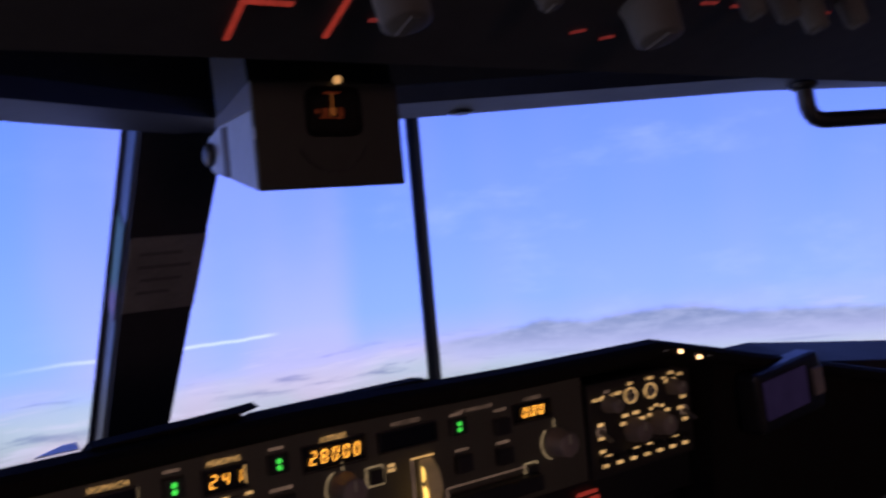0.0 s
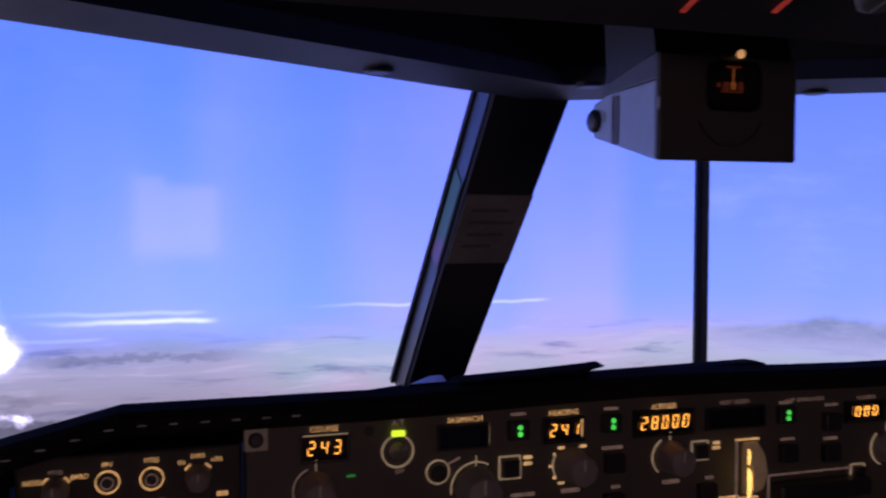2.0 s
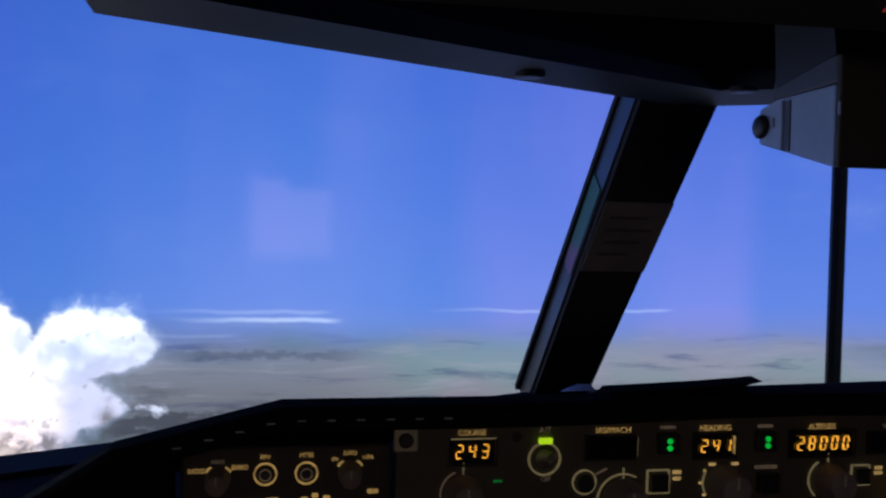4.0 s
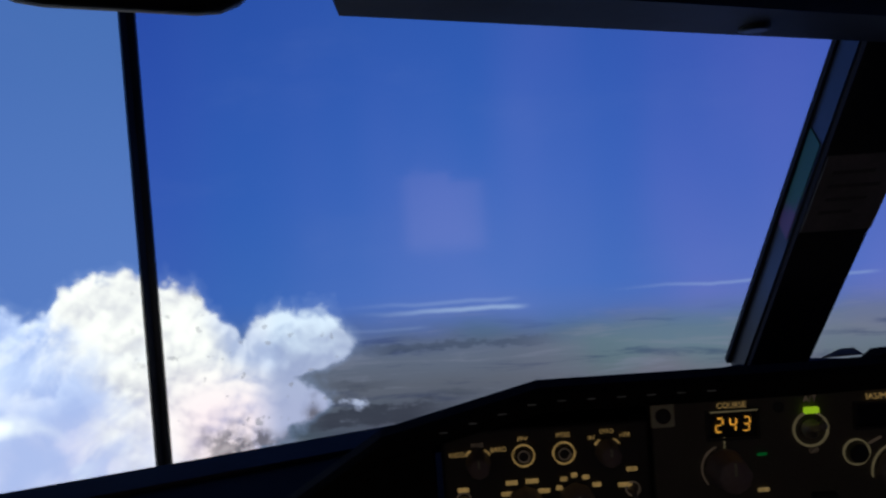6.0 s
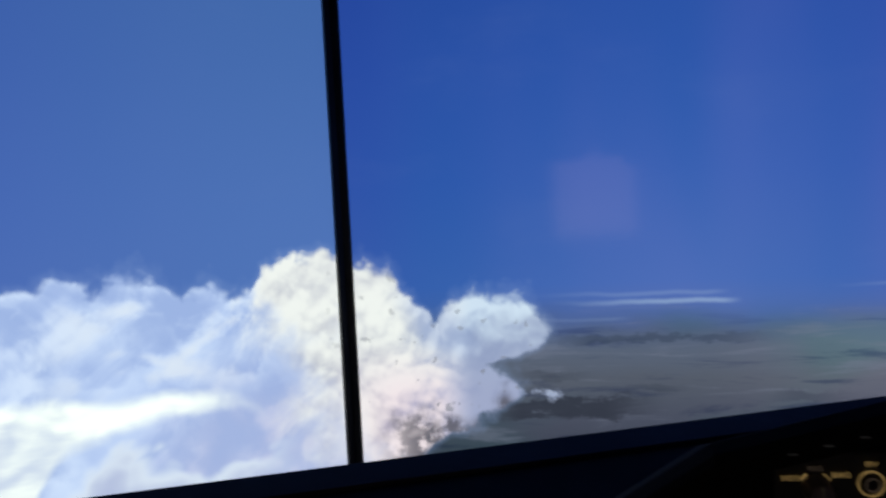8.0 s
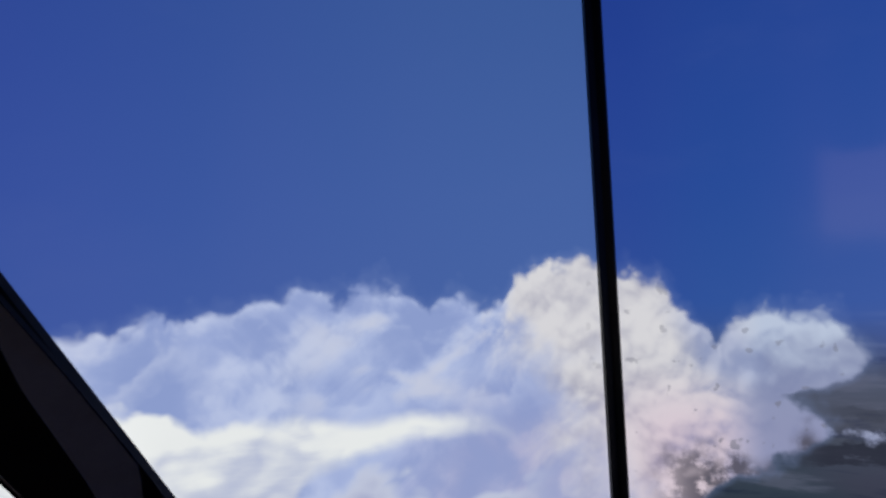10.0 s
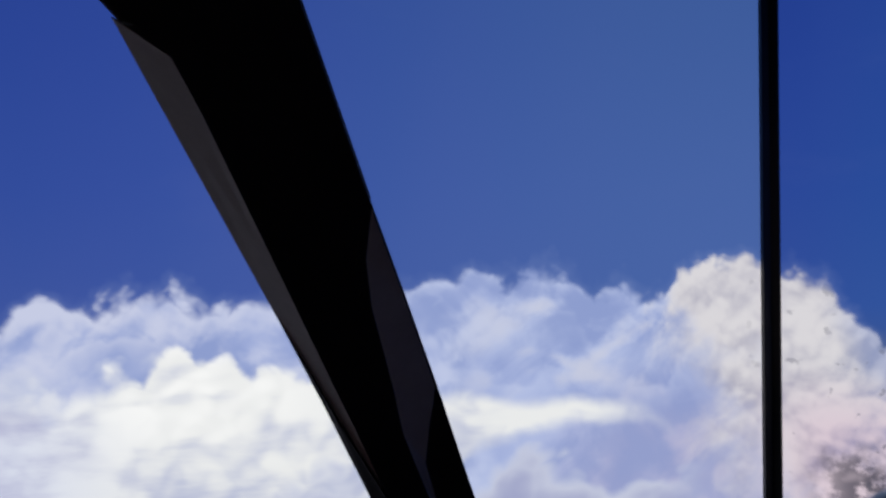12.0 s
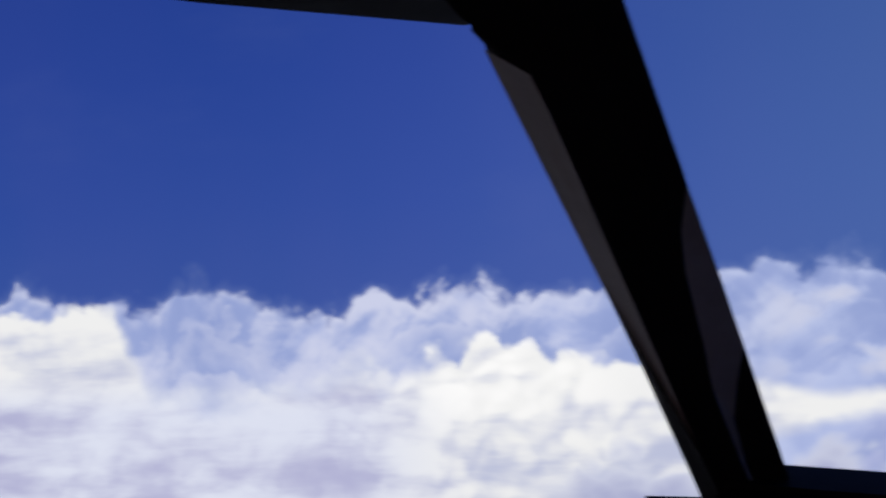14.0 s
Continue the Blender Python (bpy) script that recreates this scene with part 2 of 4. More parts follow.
        lit = g.add(g.add(g.add(g.mul(mid_l, 0.50), g.mul(mid_h, 1.1)), g.add(g.mul(fine, 0.30), g.mul(grit, 0.4))), g.add(g.mul(g.sub(veil, 0.5), 2.4), g.step(d, 0.0, 0.03, 0.80, 0.44)))
        back = g.mix(g.step(lit, 0.0, 1.0), blue, pale)
        # lower heads, one row before the other
        for k, (drop, swing, sc, depth) in enumerate(((0.045, 0.080, 7.0, 0.070), (0.100, 0.080, 5.5, 0.085))):
            top = g.add(g.sub(outline, drop), g.mul(g.sub(g.noise(g.vec(U, 3.0 + 5.0 * k), sc, 2), 0.5), 2.0 * swing))
            haze = g.step(g.noise(g.vec(g.mul(U, 1.2), V, 21.0 + k), 6.0, 2), 0.38, 0.56)
            back, _ = ridge(back, top, g.mul(rag, 1.5), pale, blue, depth, 0.016, g.mul(haze, 0.70), g.mul(g.sub(veil, 0.5), 1.2))
        glow = g.mul(g.mul(g.step(U, -1.18, -1.02), g.step(U, -0.84, -0.94)), g.step(V, 0.93, 1.0))
        back = g.mix(g.mul(glow, g.step(g.add(g.add(mid_h, g.mul(mid_l, 0.3)), g.sub(veil, 0.5)), -0.12, 0.28, 0.0, 0.8)), back, (2.62, 2.56, 2.62))
        pinkish = g.mul(g.step(g.add(U, g.mul(g.sub(1.05, V), 0.6)), -0.98, -0.80), g.step(V, 1.03, 0.90))
        back = g.mix(g.mul(pinkish, g.step(veil, 0.3, 0.6, 0.35, 0.75)), back, g.mix(g.step(g.add(g.mul(mid_l, 0.3), veil), 0.38, 0.66), (1.48, 1.46, 2.05), (2.02, 1.82, 2.22)))

        # the near tower and its side head: cream, knobbly, pitted
        tower, tower_h = puffs(51.0, (13.0, 28.0, 58.0), (0.55, 0.30, 0.15), -0.003, 0.009, 1.0, 0.05)
        lump = g.noise(g.vec(U, V, 14.0), 12.0, 5, 0.55, 0.5)
        tl = g.add(g.add(g.add(g.mul(tower, 0.55), g.mul(tower_h, 1.0)), g.mul(g.sub(lump, 0.5), 2.0)), g.add(g.add(g.mul(fine, 0.22), g.mul(grit, 0.4)), g.step(d, 0.0, 0.08, 0.90, 0.62)))
        cream = g.mix(g.step(U, -0.62, -0.56), (3.05, 2.82, 2.52), (2.20, 2.34, 2.56))
        dusk = g.mix(g.step(U, -0.70, -0.60), (1.55, 1.45, 1.62), (1.05, 1.20, 1.72))
        tc = g.mix(g.step(tl, -0.45, 1.0), dusk, cream)
        rosy = g.mul(g.step(V, 1.0, 0.90), g.step(U, -0.80, -0.66))
        tc = g.mix(g.mul(rosy, 0.7), tc, g.mix(1.0, tc, (1.0, 0.80, 0.90), "MULTIPLY"))
        # blue shade in the fold between tower and side head
        fold = g.math("ABSOLUTE", g.sub(g.add(U, g.mul(g.sub(V, 1.0), 0.55)), -0.605))
        tc = g.mix(g.mul(g.step(fold, 0.055, 0.01), g.mul(g.step(V, 0.95, 0.985), g.step(V, 1.07, 1.03, 0.0, 0.75))), tc, g.mix(g.step(tower, -0.3, 0.4), (1.05, 1.20, 1.80), (1.75, 1.85, 2.30)))
        pit = g.mul(g.step(g.add(g.noise(g.vec(U, V, 2.0), 44.0, 2, 0.5), g.step(d, 0.07, 0.02, 0.0, 0.02)), 0.655, 0.72), g.mul(g.step(U, -0.82, -0.70), g.step(V, 1.06, 0.88, 0.40, 0.65)))
        head = g.mul(g.step(U, -0.62, -0.56), g.step(g.add(g.sub(V, g.mul(g.add(U, 0.5), 0.35)), g.add(g.mul(rag, 0.6), g.mul(tower, 0.03))), 1.040, 0.972))
        tc = g.mix(g.mul(head, 0.75), tc, (0.92, 0.98, 1.45))
        tc = g.mix(pit, tc, (0.75, 0.72, 0.80))
        under = g.mul(g.step(g.add(V, g.mul(tower_h, 0.12)), 0.905, 0.865), g.mul(g.step(U, -0.72, -0.64), g.step(g.noise(P, 24.0, 4, 0.6), 0.38, 0.55)))
        tc = g.mix(g.mul(under, 0.9), tc, (0.34, 0.30, 0.36))
        cc = g.mix(near, back, tc)
        def blob(u, v, r): return g.sub(r, g.math("SQRT", g.add(g.math("POWER", g.mul(g.sub(U, u), 0.62), 2.0), g.math("POWER", g.sub(V, v), 2.0))))
        tuft = g.math("SMOOTH_MAX", blob(-0.488, 0.916, 0.0125), g.math("SMOOTH_MAX", blob(-0.462, 0.911, 0.0095), blob(-0.515, 0.920, 0.0100), 0.012), 0.012)
        tuft = g.add(tuft, g.add(g.mul(rag, 0.5), g.mul(g.sub(g.noise(P, 70.0, 3, 0.6), 0.5), 0.014)))
        col = g.mix(g.step(tuft, 0.0, 0.008), col, g.mix(g.step(g.add(tuft, g.mul(fine, 0.006)), 0.002, 0.016), (1.15, 1.2, 1.6), (1.8, 1.85, 2.2)))
        col = g.mix(g.mul(g.step(d, -0.022, 0.006), 0.22), col, (1.0, 1.25, 2.0))
        col = g.mix(g.step(d, -0.006, 0.012), col, cc)

    if front_bank:
        # a brighter bank in front of it on the port screen, with a flat tongue towards the tower
        bank = level([(-2.30, 1.09), (-2.10, 1.095), (-2.00, 1.10), (-1.945, 1.108), (-1.895, 1.092), (-1.872, 1.05), (-1.850, 1.012), (-1.82, 0.992), (-1.75, 0.994), (-1.68, 1.012), (-1.60, 1.036), (-1.535, 1.000), (-1.47, 1.018), (-1.43, 1.050), (-1.39, 1.034), (-1.33, 1.008), (-1.25, 0.992), (-1.17, 0.978), (-1.0, 0.962), (-0.90, 0.951), (-0.86, 0.92), (-0.80, 0.80)], -2.3, -0.8)
        bl, bh = puffs(77.0, (8.0, 18.0, 40.0), (0.52, 0.32, 0.16), -0.006, 0.014, 1.15, 0.09)
        smooth_side = g.step(U, -1.30, -1.12, 1.0, 0.22)
        db = g.add(g.sub(bank, V), g.mul(g.add(g.mul(bh, 0.075), g.mul(rag, 0.8)), smooth_side))
        strata = g.add(g.mul(g.noise(g.vec(U, g.mul(V, 2.0), 8.0), 5.5, 6, 0.52, 0.5), 0.55), g.mul(g.noise(g.vec(U, g.mul(V, 4.5), 18.0), 6.5, 6, 0.55, 0.2), 0.45))
        pink = g.mul(g.step(U, -1.42, -1.62), g.step(V, 1.02, 0.94))
        white = g.mix(pink, (3.60, 3.46, 2.96), (3.00, 3.00, 3.00))
        grey = g.mix(pink, (2.10, 2.14, 2.42), (1.88, 1.82, 2.28))
        low = g.step(db, 0.06, 0.20)
        crest = g.mul(g.mul(g.step(U, -1.60, -1.44), g.step(U, -1.22, -1.38)), g.step(V, 0.88, 0.98))
        lb = g.add(g.add(g.mul(g.add(g.mul(bl, 0.38), g.mul(bh, 1.2)), g.step(U, -1.65, -1.45, 0.5, 1.0)), g.mul(g.sub(strata, 0.5), 3.2)), g.add(g.step(db, 0.0, 0.06, 0.98, 0.64), g.mul(low, -0.20)))
        bc = g.mix(g.step(lb, -0.05, 0.90), grey, white)
        bc = g.mix(g.mul(crest, g.step(g.add(g.mul(bl, 0.5), bh), -0.25, 0.25, 0.1, 0.8)), bc, (4.2, 4.0, 3.4))
        reach = g.add(g.step(U, -1.22, -0.86, 0.062, 0.004), g.step(U, -1.10, -1.32, 0.0, 0.5))
        tongue = g.step(g.add(db, g.mul(g.sub(strata, 0.5), 0.05)), g.add(reach, 0.022), reach)
        col = g.mix(g.mul(g.mul(g.step(db, -0.003, g.sub(g.step(U, -1.45, -1.62, 0.016, 0.055), g.step(U, -1.86, -1.93, 0.0, 0.039))), tongue), g.step(U, -0.84, -0.98)), col, bc)
        # heads low under the tongue
        low_top = g.add(0.885, g.mul(g.sub(g.noise(g.vec(U, 17.0), 6.0, 2), 0.5), 0.13))
        col, _ = ridge(col, low_top, g.mul(bh, 0.14), (2.6, 2.6, 2.7), (1.52, 1.54, 2.05), 0.07, 0.02, g.mul(g.step(U, -0.80, -0.90), g.step(U, -1.40, -1.30)), g.mul(g.sub(strata, 0.5), 1.2))

    # panel gloss over a black glass front
    e = g.emit(col, 1.0)
    gl = g.node("ShaderNodeBsdfGlossy")
    gl.inputs["Color"].default_value, gl.inputs["Roughness"].default_value = (0.0165, 0.0150, 0.0150, 1), dull
    ad = g.node("ShaderNodeAddShader")
    g.t.links.new(e, ad.inputs[0]), g.t.links.new(gl.outputs[0], ad.inputs[1])
    g.t.links.new(ad.outputs[0], g.out.inputs[0])
    return g.m


M_PICTURE_PORT = sky_picture("port_screen_picture", True, True, 0.3)
M_PICTURE_CENTRE = sky_picture("centre_screen_picture", True, False, 0.085)
M_PICTURE_STARBOARD = sky_picture("starboard_screen_picture", False, False, 0.3)
M_BEZEL = surface("black_bezel", (0.012, 0.012, 0.014), 0.45)
M_SHELL = surface("dark_shell_paint", (0.048, 0.045, 0.048), 0.8, vary=0.4, grain=60, spec=0.12)
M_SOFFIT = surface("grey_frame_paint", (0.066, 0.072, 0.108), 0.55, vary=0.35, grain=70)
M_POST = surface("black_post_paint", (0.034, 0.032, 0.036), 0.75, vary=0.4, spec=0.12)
# flank grey raised far above the black post, standing in for missing light
M_FLANK = surface("lit_grey_flank", (0.80, 0.77, 0.80), 0.72, vary=0.4, grain=90)
# darker copy of the flank grey, for the dimmer centre strip
M_FLANK_DARK = surface("flank_grey_dimmed", (0.034, 0.036, 0.042), 0.4, vary=0.4, grain=90)
# bevel light put into the colour: pale and warm against the blue screens
M_BEVEL = surface("lit_bevel_colour", (0.95, 0.74, 0.56), 0.55, vary=0.4, grain=90)
M_PRINT = surface("faded_print", (0.11, 0.10, 0.095), 0.7, vary=0.3, grain=200)
M_PLACARD = surface("grey_placard", (0.19, 0.175, 0.165), 0.6, vary=0.5, grain=200)


def foil(name, low, high, z0, z1):
    """Shiny film whose tint goes over from one hue to another up its length."""
    g = Graph(name)
    b = g.node("ShaderNodeBsdfPrincipled")
    s = g.node("ShaderNodeSeparateXYZ")
    g.t.links.new(g.node("ShaderNodeTexCoord").outputs["Object"], s.inputs[0])
    n = g.noise(g.node("ShaderNodeTexCoord").outputs["Object"], 60.0, 3)
    g.set(b.inputs["Base Color"], g.mix(g.step(g.add(s.outputs[2], g.mul(g.sub(n, 0.5), 0.03)), z0, z1), low, high))
    b.inputs["Metallic"].default_value, b.inputs["Roughness"].default_value = 0.8, 0.45
    g.t.links.new(b.outputs[0], g.out.inputs[0])
    return g.m


M_FOIL = foil("iridescent_foil", (0.22, 0.10, 0.14), (0.068, 0.150, 0.066), 0.170, 0.188)
M_GLARE = surface("glareshield_vinyl", (0.015, 0.014, 0.013), 0.9, vary=0.4, grain=400, bump=0.3, spec=0.04)
M_DASH = surface("dash_top_vinyl", (0.010, 0.009, 0.010), 0.9, vary=0.4, grain=200, bump=0.2, spec=0.12)
M_PLATE = surface("brown_grey_panel", (0.086, 0.083, 0.068), 0.6, vary=0.25, grain=300)
M_PLATE_DARK = surface("dark_panel", (0.026, 0.025, 0.025), 0.6, vary=0.3, grain=300)
M_KNOB_DARK = surface("dark_knob_plastic", (0.13, 0.127, 0.127), 0.8, vary=0.3, grain=300, spec=0.15)
M_KNOB = surface("grey_knob_plastic", (0.27, 0.235, 0.225), 0.5, vary=0.3, grain=300)
M_DARKBTN = surface("dark_button", (0.02, 0.02, 0.022), 0.4, vary=0.3)
M_WINDOW = surface("dark_display_window", (0.010, 0.010, 0.012), 0.15, vary=0.2, coat=0.5)
M_DULL_GLASS = surface("dull_dial_glass", (0.012, 0.011, 0.011), 0.7, vary=0.3, spec=0.1)
M_METAL = surface("satin_metal", (0.55, 0.53, 0.5), 0.35, metal=0.9, vary=0.2, grain=500)
M_SCREW = surface("pale_bracket", (0.62, 0.64, 0.46), 0.55, vary=0.3, grain=250)
# housing grey tinted blue, the screens' light put into its colour
M_COMPASS = surface("compass_screen_blue", (0.31, 0.40, 0.62), 0.6, vary=0.3, grain=150)
# faint emission stands in for the lamp light on the wheel
M_WHEEL = surface("glowing_wheel_plastic", (0.34, 0.28, 0.20), 0.5, vary=0.4, grain=250, glow=(0.60, 0.40, 0.18, 0.07))
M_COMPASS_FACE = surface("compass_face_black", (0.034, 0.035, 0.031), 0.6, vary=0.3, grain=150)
M_ROOM = surface("room_dark_paint", (0.24, 0.23, 0.22), 0.9, vary=0.3, grain=20)
M_FLOOR = surface("dark_carpet", (0.07, 0.07, 0.075), 0.95, vary=0.5, grain=200, bump=0.4)
M_AMBER = glowing("amber_segments", (1.0, 0.43, 0.045), 2.3, 0.5, 420)
M_GOLD = glowing("gold_light", (1.0, 0.62, 0.12), 1.5, 0.6, 160)
M_LETTER_HOT = glowing("bright_letters", (1.0, 0.62, 0.22), 0.50, 0.9, 260)
M_DIAL_DIM = glowing("dim_red_dial", (1.0, 0.18, 0.06), 0.035, 0.9, 400)
M_LETTER = glowing("warm_letters", (0.92, 0.54, 0.17), 0.52, 0.8, 260)
M_LETTER_DIM = glowing("dim_letters", (0.55, 0.36, 0.24), 0.155, 0.8, 260)
M_RING = glowing("warm_ring", (0.82, 0.61, 0.31), 0.23, 0.5, 200)
M_GREEN = glowing("green_segments", (0.03, 0.90, 0.08), 0.75, 0.4)
M_GREEN_DIM = glowing("dim_green_lamp", (0.04, 0.60, 0.10), 0.20, 0.4)
M_LIME = glowing("lime_lamp", (0.66, 1.0, 0.02), 1.0, 0.15)
M_RED = glowing("orange_red_marks", (1.0, 0.10, 0.06), 0.20, 0.5, 200)
M_WARM = glowing("warm_lamp", (1.0, 0.60, 0.24), 3.2, 0.3)
M_LED = glowing("pale_led", (0.60, 0.50, 0.46), 0.040, 0.9, 200)
M_PURPLE = glowing("purple_display", (0.12, 0.08, 0.24), 0.07, 0.5, 30)
M_DIAL = glowing("orange_dial_figures", (1.0, 0.30, 0.06), 0.11, 0.8, 260)
M_DIAL_LAMP = glowing("amber_card_lamp", (1.0, 0.55, 0.18), 0.5, 0.3)
# glow of the unseen lamp added behind the seats
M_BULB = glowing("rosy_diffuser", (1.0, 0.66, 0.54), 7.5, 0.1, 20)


# ---------------------------------------------------------------- mesh helpers
LOC = {}


def thing(name, loc, label, category, group="", kind=""):
    ob = new(name)
    ob.location = loc
    ob.empty_display_size = 0.02
    LOC[ob.name] = Vector(loc)
    return tagged(ob, label, category, group, kind)


def part(name, bm, mat, parent, label="", smooth=False):
    """Links a bmesh, built in world metres, as one mesh object under a thing or a part."""
    base = LOC[parent.name] if parent else Vector((0, 0, 0))
    bmesh.ops.translate(bm, verts=bm.verts, vec=-base)
    bmesh.ops.recalc_face_normals(bm, faces=bm.faces)
    if smooth:
        for f in bm.faces:
            f.smooth = True
    me = bpy.data.meshes.new(name)
    bm.to_mesh(me)
    bm.free()
    me.materials.append(mat)
    ob = new(name, me)
    if parent:
        ob.parent = parent
        LOC[ob.name] = base
    if label:
        ob["label"] = label
    return ob


def structure(name, bm, mat, label, category):
    return tagged(part(name, bm, mat, None), label, category, kind="structure")


def box(c, s, bevel=0.0, turn=None, bm=None):
    bm = bm or bmesh.new()
    m = Matrix.Translation(c) @ (turn or Matrix.Identity(4)) @ Matrix.Diagonal((*s, 1))
    r = bmesh.ops.create_cube(bm, size=1.0, matrix=m)
    if bevel:
        es = {e for v in r["verts"] for e in v.link_edges}
        bmesh.ops.bevel(bm, geom=list(es), offset=bevel, segments=2, affect="EDGES", profile=0.5)
    return bm


def prism(poly, vec, bm=None, bevel=0.0):
    """A flat outline pushed along vec."""
    bm = bm or bmesh.new()
    a = [bm.verts.new(p) for p in poly]
    b = [bm.verts.new(Vector(p) + Vector(vec)) for p in poly]
    n = len(poly)
    es = set()
    for f in [bm.faces.new(a), bm.faces.new(b[::-1])] + [bm.faces.new((a[i], a[(i + 1) % n], b[(i + 1) % n], b[i])) for i in range(n)]:
        es.update(f.edges)
    if bevel:
        bmesh.ops.bevel(bm, geom=list(es), offset=bevel, segments=2, affect="EDGES", profile=0.5)
    return bm


def turned(profile, origin, axis=(0, -1, 0), n=28, ridges=0, depth=0.0, bm=None):
    """A body of revolution: profile of (radius, along axis)."""
    bm = bm or bmesh.new()
    m = Matrix.Translation(origin) @ Vector(axis).to_track_quat("Z", "Y").to_matrix().to_4x4()
    rings = []
    for r, z in profile:
        ring = []
        for i in range(n):
            a = 2 * math.pi * i / n
            k = r * (1 + (depth if ridges and (i * ridges // n) % 2 else 0.0))
            ring.append(bm.verts.new(m @ Vector((k * math.cos(a), k * math.sin(a), z))))
        rings.append(ring)
    for p, q in zip(rings, rings[1:]):
        for i in range(n):
            bm.faces.new((p[i], p[(i + 1) % n], q[(i + 1) % n], q[i]))
    bm.faces.new(rings[0][::-1]), bm.faces.new(rings[-1])
    return bm


def ring_arc(c, r, w, a0, a1, y=-0.0012, n=28, bm=None, back=0.0005):
    """A flat ring or arc on a panel that faces the seats; angles in degrees, 0 to starboard, 90 up."""
    bm = bm or bmesh.new()
    full = abs(a1 - a0) >= 359
    rows = []
    for i in range(n if full else n + 1):
        a = radians(a0 + (a1 - a0) * i / n)
        rows.append([bm.verts.new((c[0] + k * math.cos(a), yy, c[1] + k * math.sin(a))) for k, yy in ((r - w / 2, y), (r + w / 2, y), (r + w / 2, back), (r - w / 2, back))])
    m = len(rows)
    for i in range(m if full else m - 1):
        p, q = rows[i], rows[(i + 1) % m]
        for k in range(4):
            bm.faces.new((p[k], p[(k + 1) % 4], q[(k + 1) % 4], q[k]))
    if not full:
        bm.faces.new(rows[0][::-1]), bm.faces.new(rows[-1])
    return bm


SEGS = {"0": "abcdef", "1": "bc", "2": "abged", "3": "abgcd", "4": "fgbc", "8": "abcdefg"}


def seven(ch, cx, cz, w, h, t, y=-0.0022):
    """One seven-segment figure, slightly slanted."""
    bm = bmesh.new()
    for sgm in SEGS[ch]:
        dx, dz, sx, sz = {"a": (0, h / 2, w * 0.80, t), "g": (0, 0, w * 0.80, t), "d": (0, -h / 2, w * 0.80, t), "f": (-w / 2, h / 4, t, h * 0.40), "b": (w / 2, h / 4, t, h * 0.40),
                          "e": (-w / 2, -h / 4, t, h * 0.40), "c": (w / 2, -h / 4, t, h * 0.40)}[sgm]
        box((cx + dx + dz * 0.14, y, cz + dz), (sx, 0.0008, sz), min(sx, sz) * 0.3, bm=bm)
    return bm


FONT_SIZE_TO_CAP = 0.72


def letters(text, cx, cz, height, width=None, y=-0.0012, depth=0.0004):
    """Words in the built-in font, centred, facing the seats."""
    cu = bpy.data.curves.new("letters", "FONT")
    cu.body, cu.align_x, cu.align_y, cu.extrude = text, "CENTER", "CENTER", 0.0
    cu.size = height / FONT_SIZE_TO_CAP
    ob = bpy.data.objects.new("letters", cu)
    scene.collection.objects.link(ob)
    dg = bpy.context.evaluated_depsgraph_get()
    me = bpy.data.meshes.new_from_object(ob.evaluated_get(dg))
    bm = bmesh.new()
    bm.from_mesh(me)
    bpy.data.objects.remove(ob), bpy.data.meshes.remove(me), bpy.data.curves.remove(cu)
    xs = [v.co.x for v in bm.verts]
    k = (width / (max(xs) - min(xs))) if width else 1.0
    mid = (max(xs) + min(xs)) / 2
    for v in bm.verts:
        v.co = Vector(((v.co.x - mid) * k + cx, y, v.co.y + cz))
    r = bmesh.ops.extrude_face_region(bm, geom=bm.faces[:])
    bmesh.ops.translate(bm, vec=(0, depth, 0), verts=[v for v in r["geom"] if isinstance(v, bmesh.types.BMVert)])
    return bm


def bar(cx, cz, w, h, y=-0.0012):
    return box((cx, y + 0.0004, cz), (w, 0.0008, h), bevel=min(w, h) * 0.2)


def tube(points, r, n=12):
    """A round bar through points with soft bends."""
    cu = bpy.data.curves.new("tube", "CURVE")
    cu.dimensions, cu.bevel_depth, cu.bevel_resolution, cu.use_fill_caps = "3D", r, 4, True
    sp = cu.splines.new("POLY")
    pts = [Vector(p) for p in points]
    path = [pts[0]]
    for a, b, c in zip(pts, pts[1:], pts[2:]):
        k = min(0.022, (b - a).length * 0.45, (c - b).length * 0.45)
        p, q = b + (a - b).normalized() * k, b + (c - b).normalized() * k
        path += [(p * (1 - u) + b * u) * (1 - u) + (b * (1 - u) + q * u) * u for u in (0, 0.2, 0.4, 0.6, 0.8, 1)]
    path.append(pts[-1])
    sp.points.add(len(path) - 1)
    for s_, p in zip(sp.points, path):
        s_.co = (*p, 1)
    ob = bpy.data.objects.new("tube", cu)
    scene.collection.objects.link(ob)
    me = bpy.data.meshes.new_from_object(ob.evaluated_get(bpy.context.evaluated_depsgraph_get()))
    bm = bmesh.new()
    bm.from_mesh(me)
    bpy.data.objects.remove(ob), bpy.data.meshes.remove(me), bpy.data.curves.remove(cu)
    return bm


# ---------------------------------------------------------------- the room that holds the simulator
structure("floor", box((0, -0.45, -0.03), (5.0, 5.1, 0.06)), M_FLOOR, "dark carpet floor of the simulator room", "floor")
structure("ceiling", box((0, -0.45, 2.53), (5.0, 5.1, 0.06)), M_ROOM, "dark grey painted ceiling over the simulator", "ceiling")
structure("wall_north", box((0, 2.13, 1.25), (5.0, 0.06, 2.5)), M_ROOM, "dark grey painted wall behind the screens", "wall")
structure("wall_south", box((0, -3.03, 1.25), (5.0, 0.06, 2.5)), M_ROOM, "dark grey painted wall behind the seats", "wall")
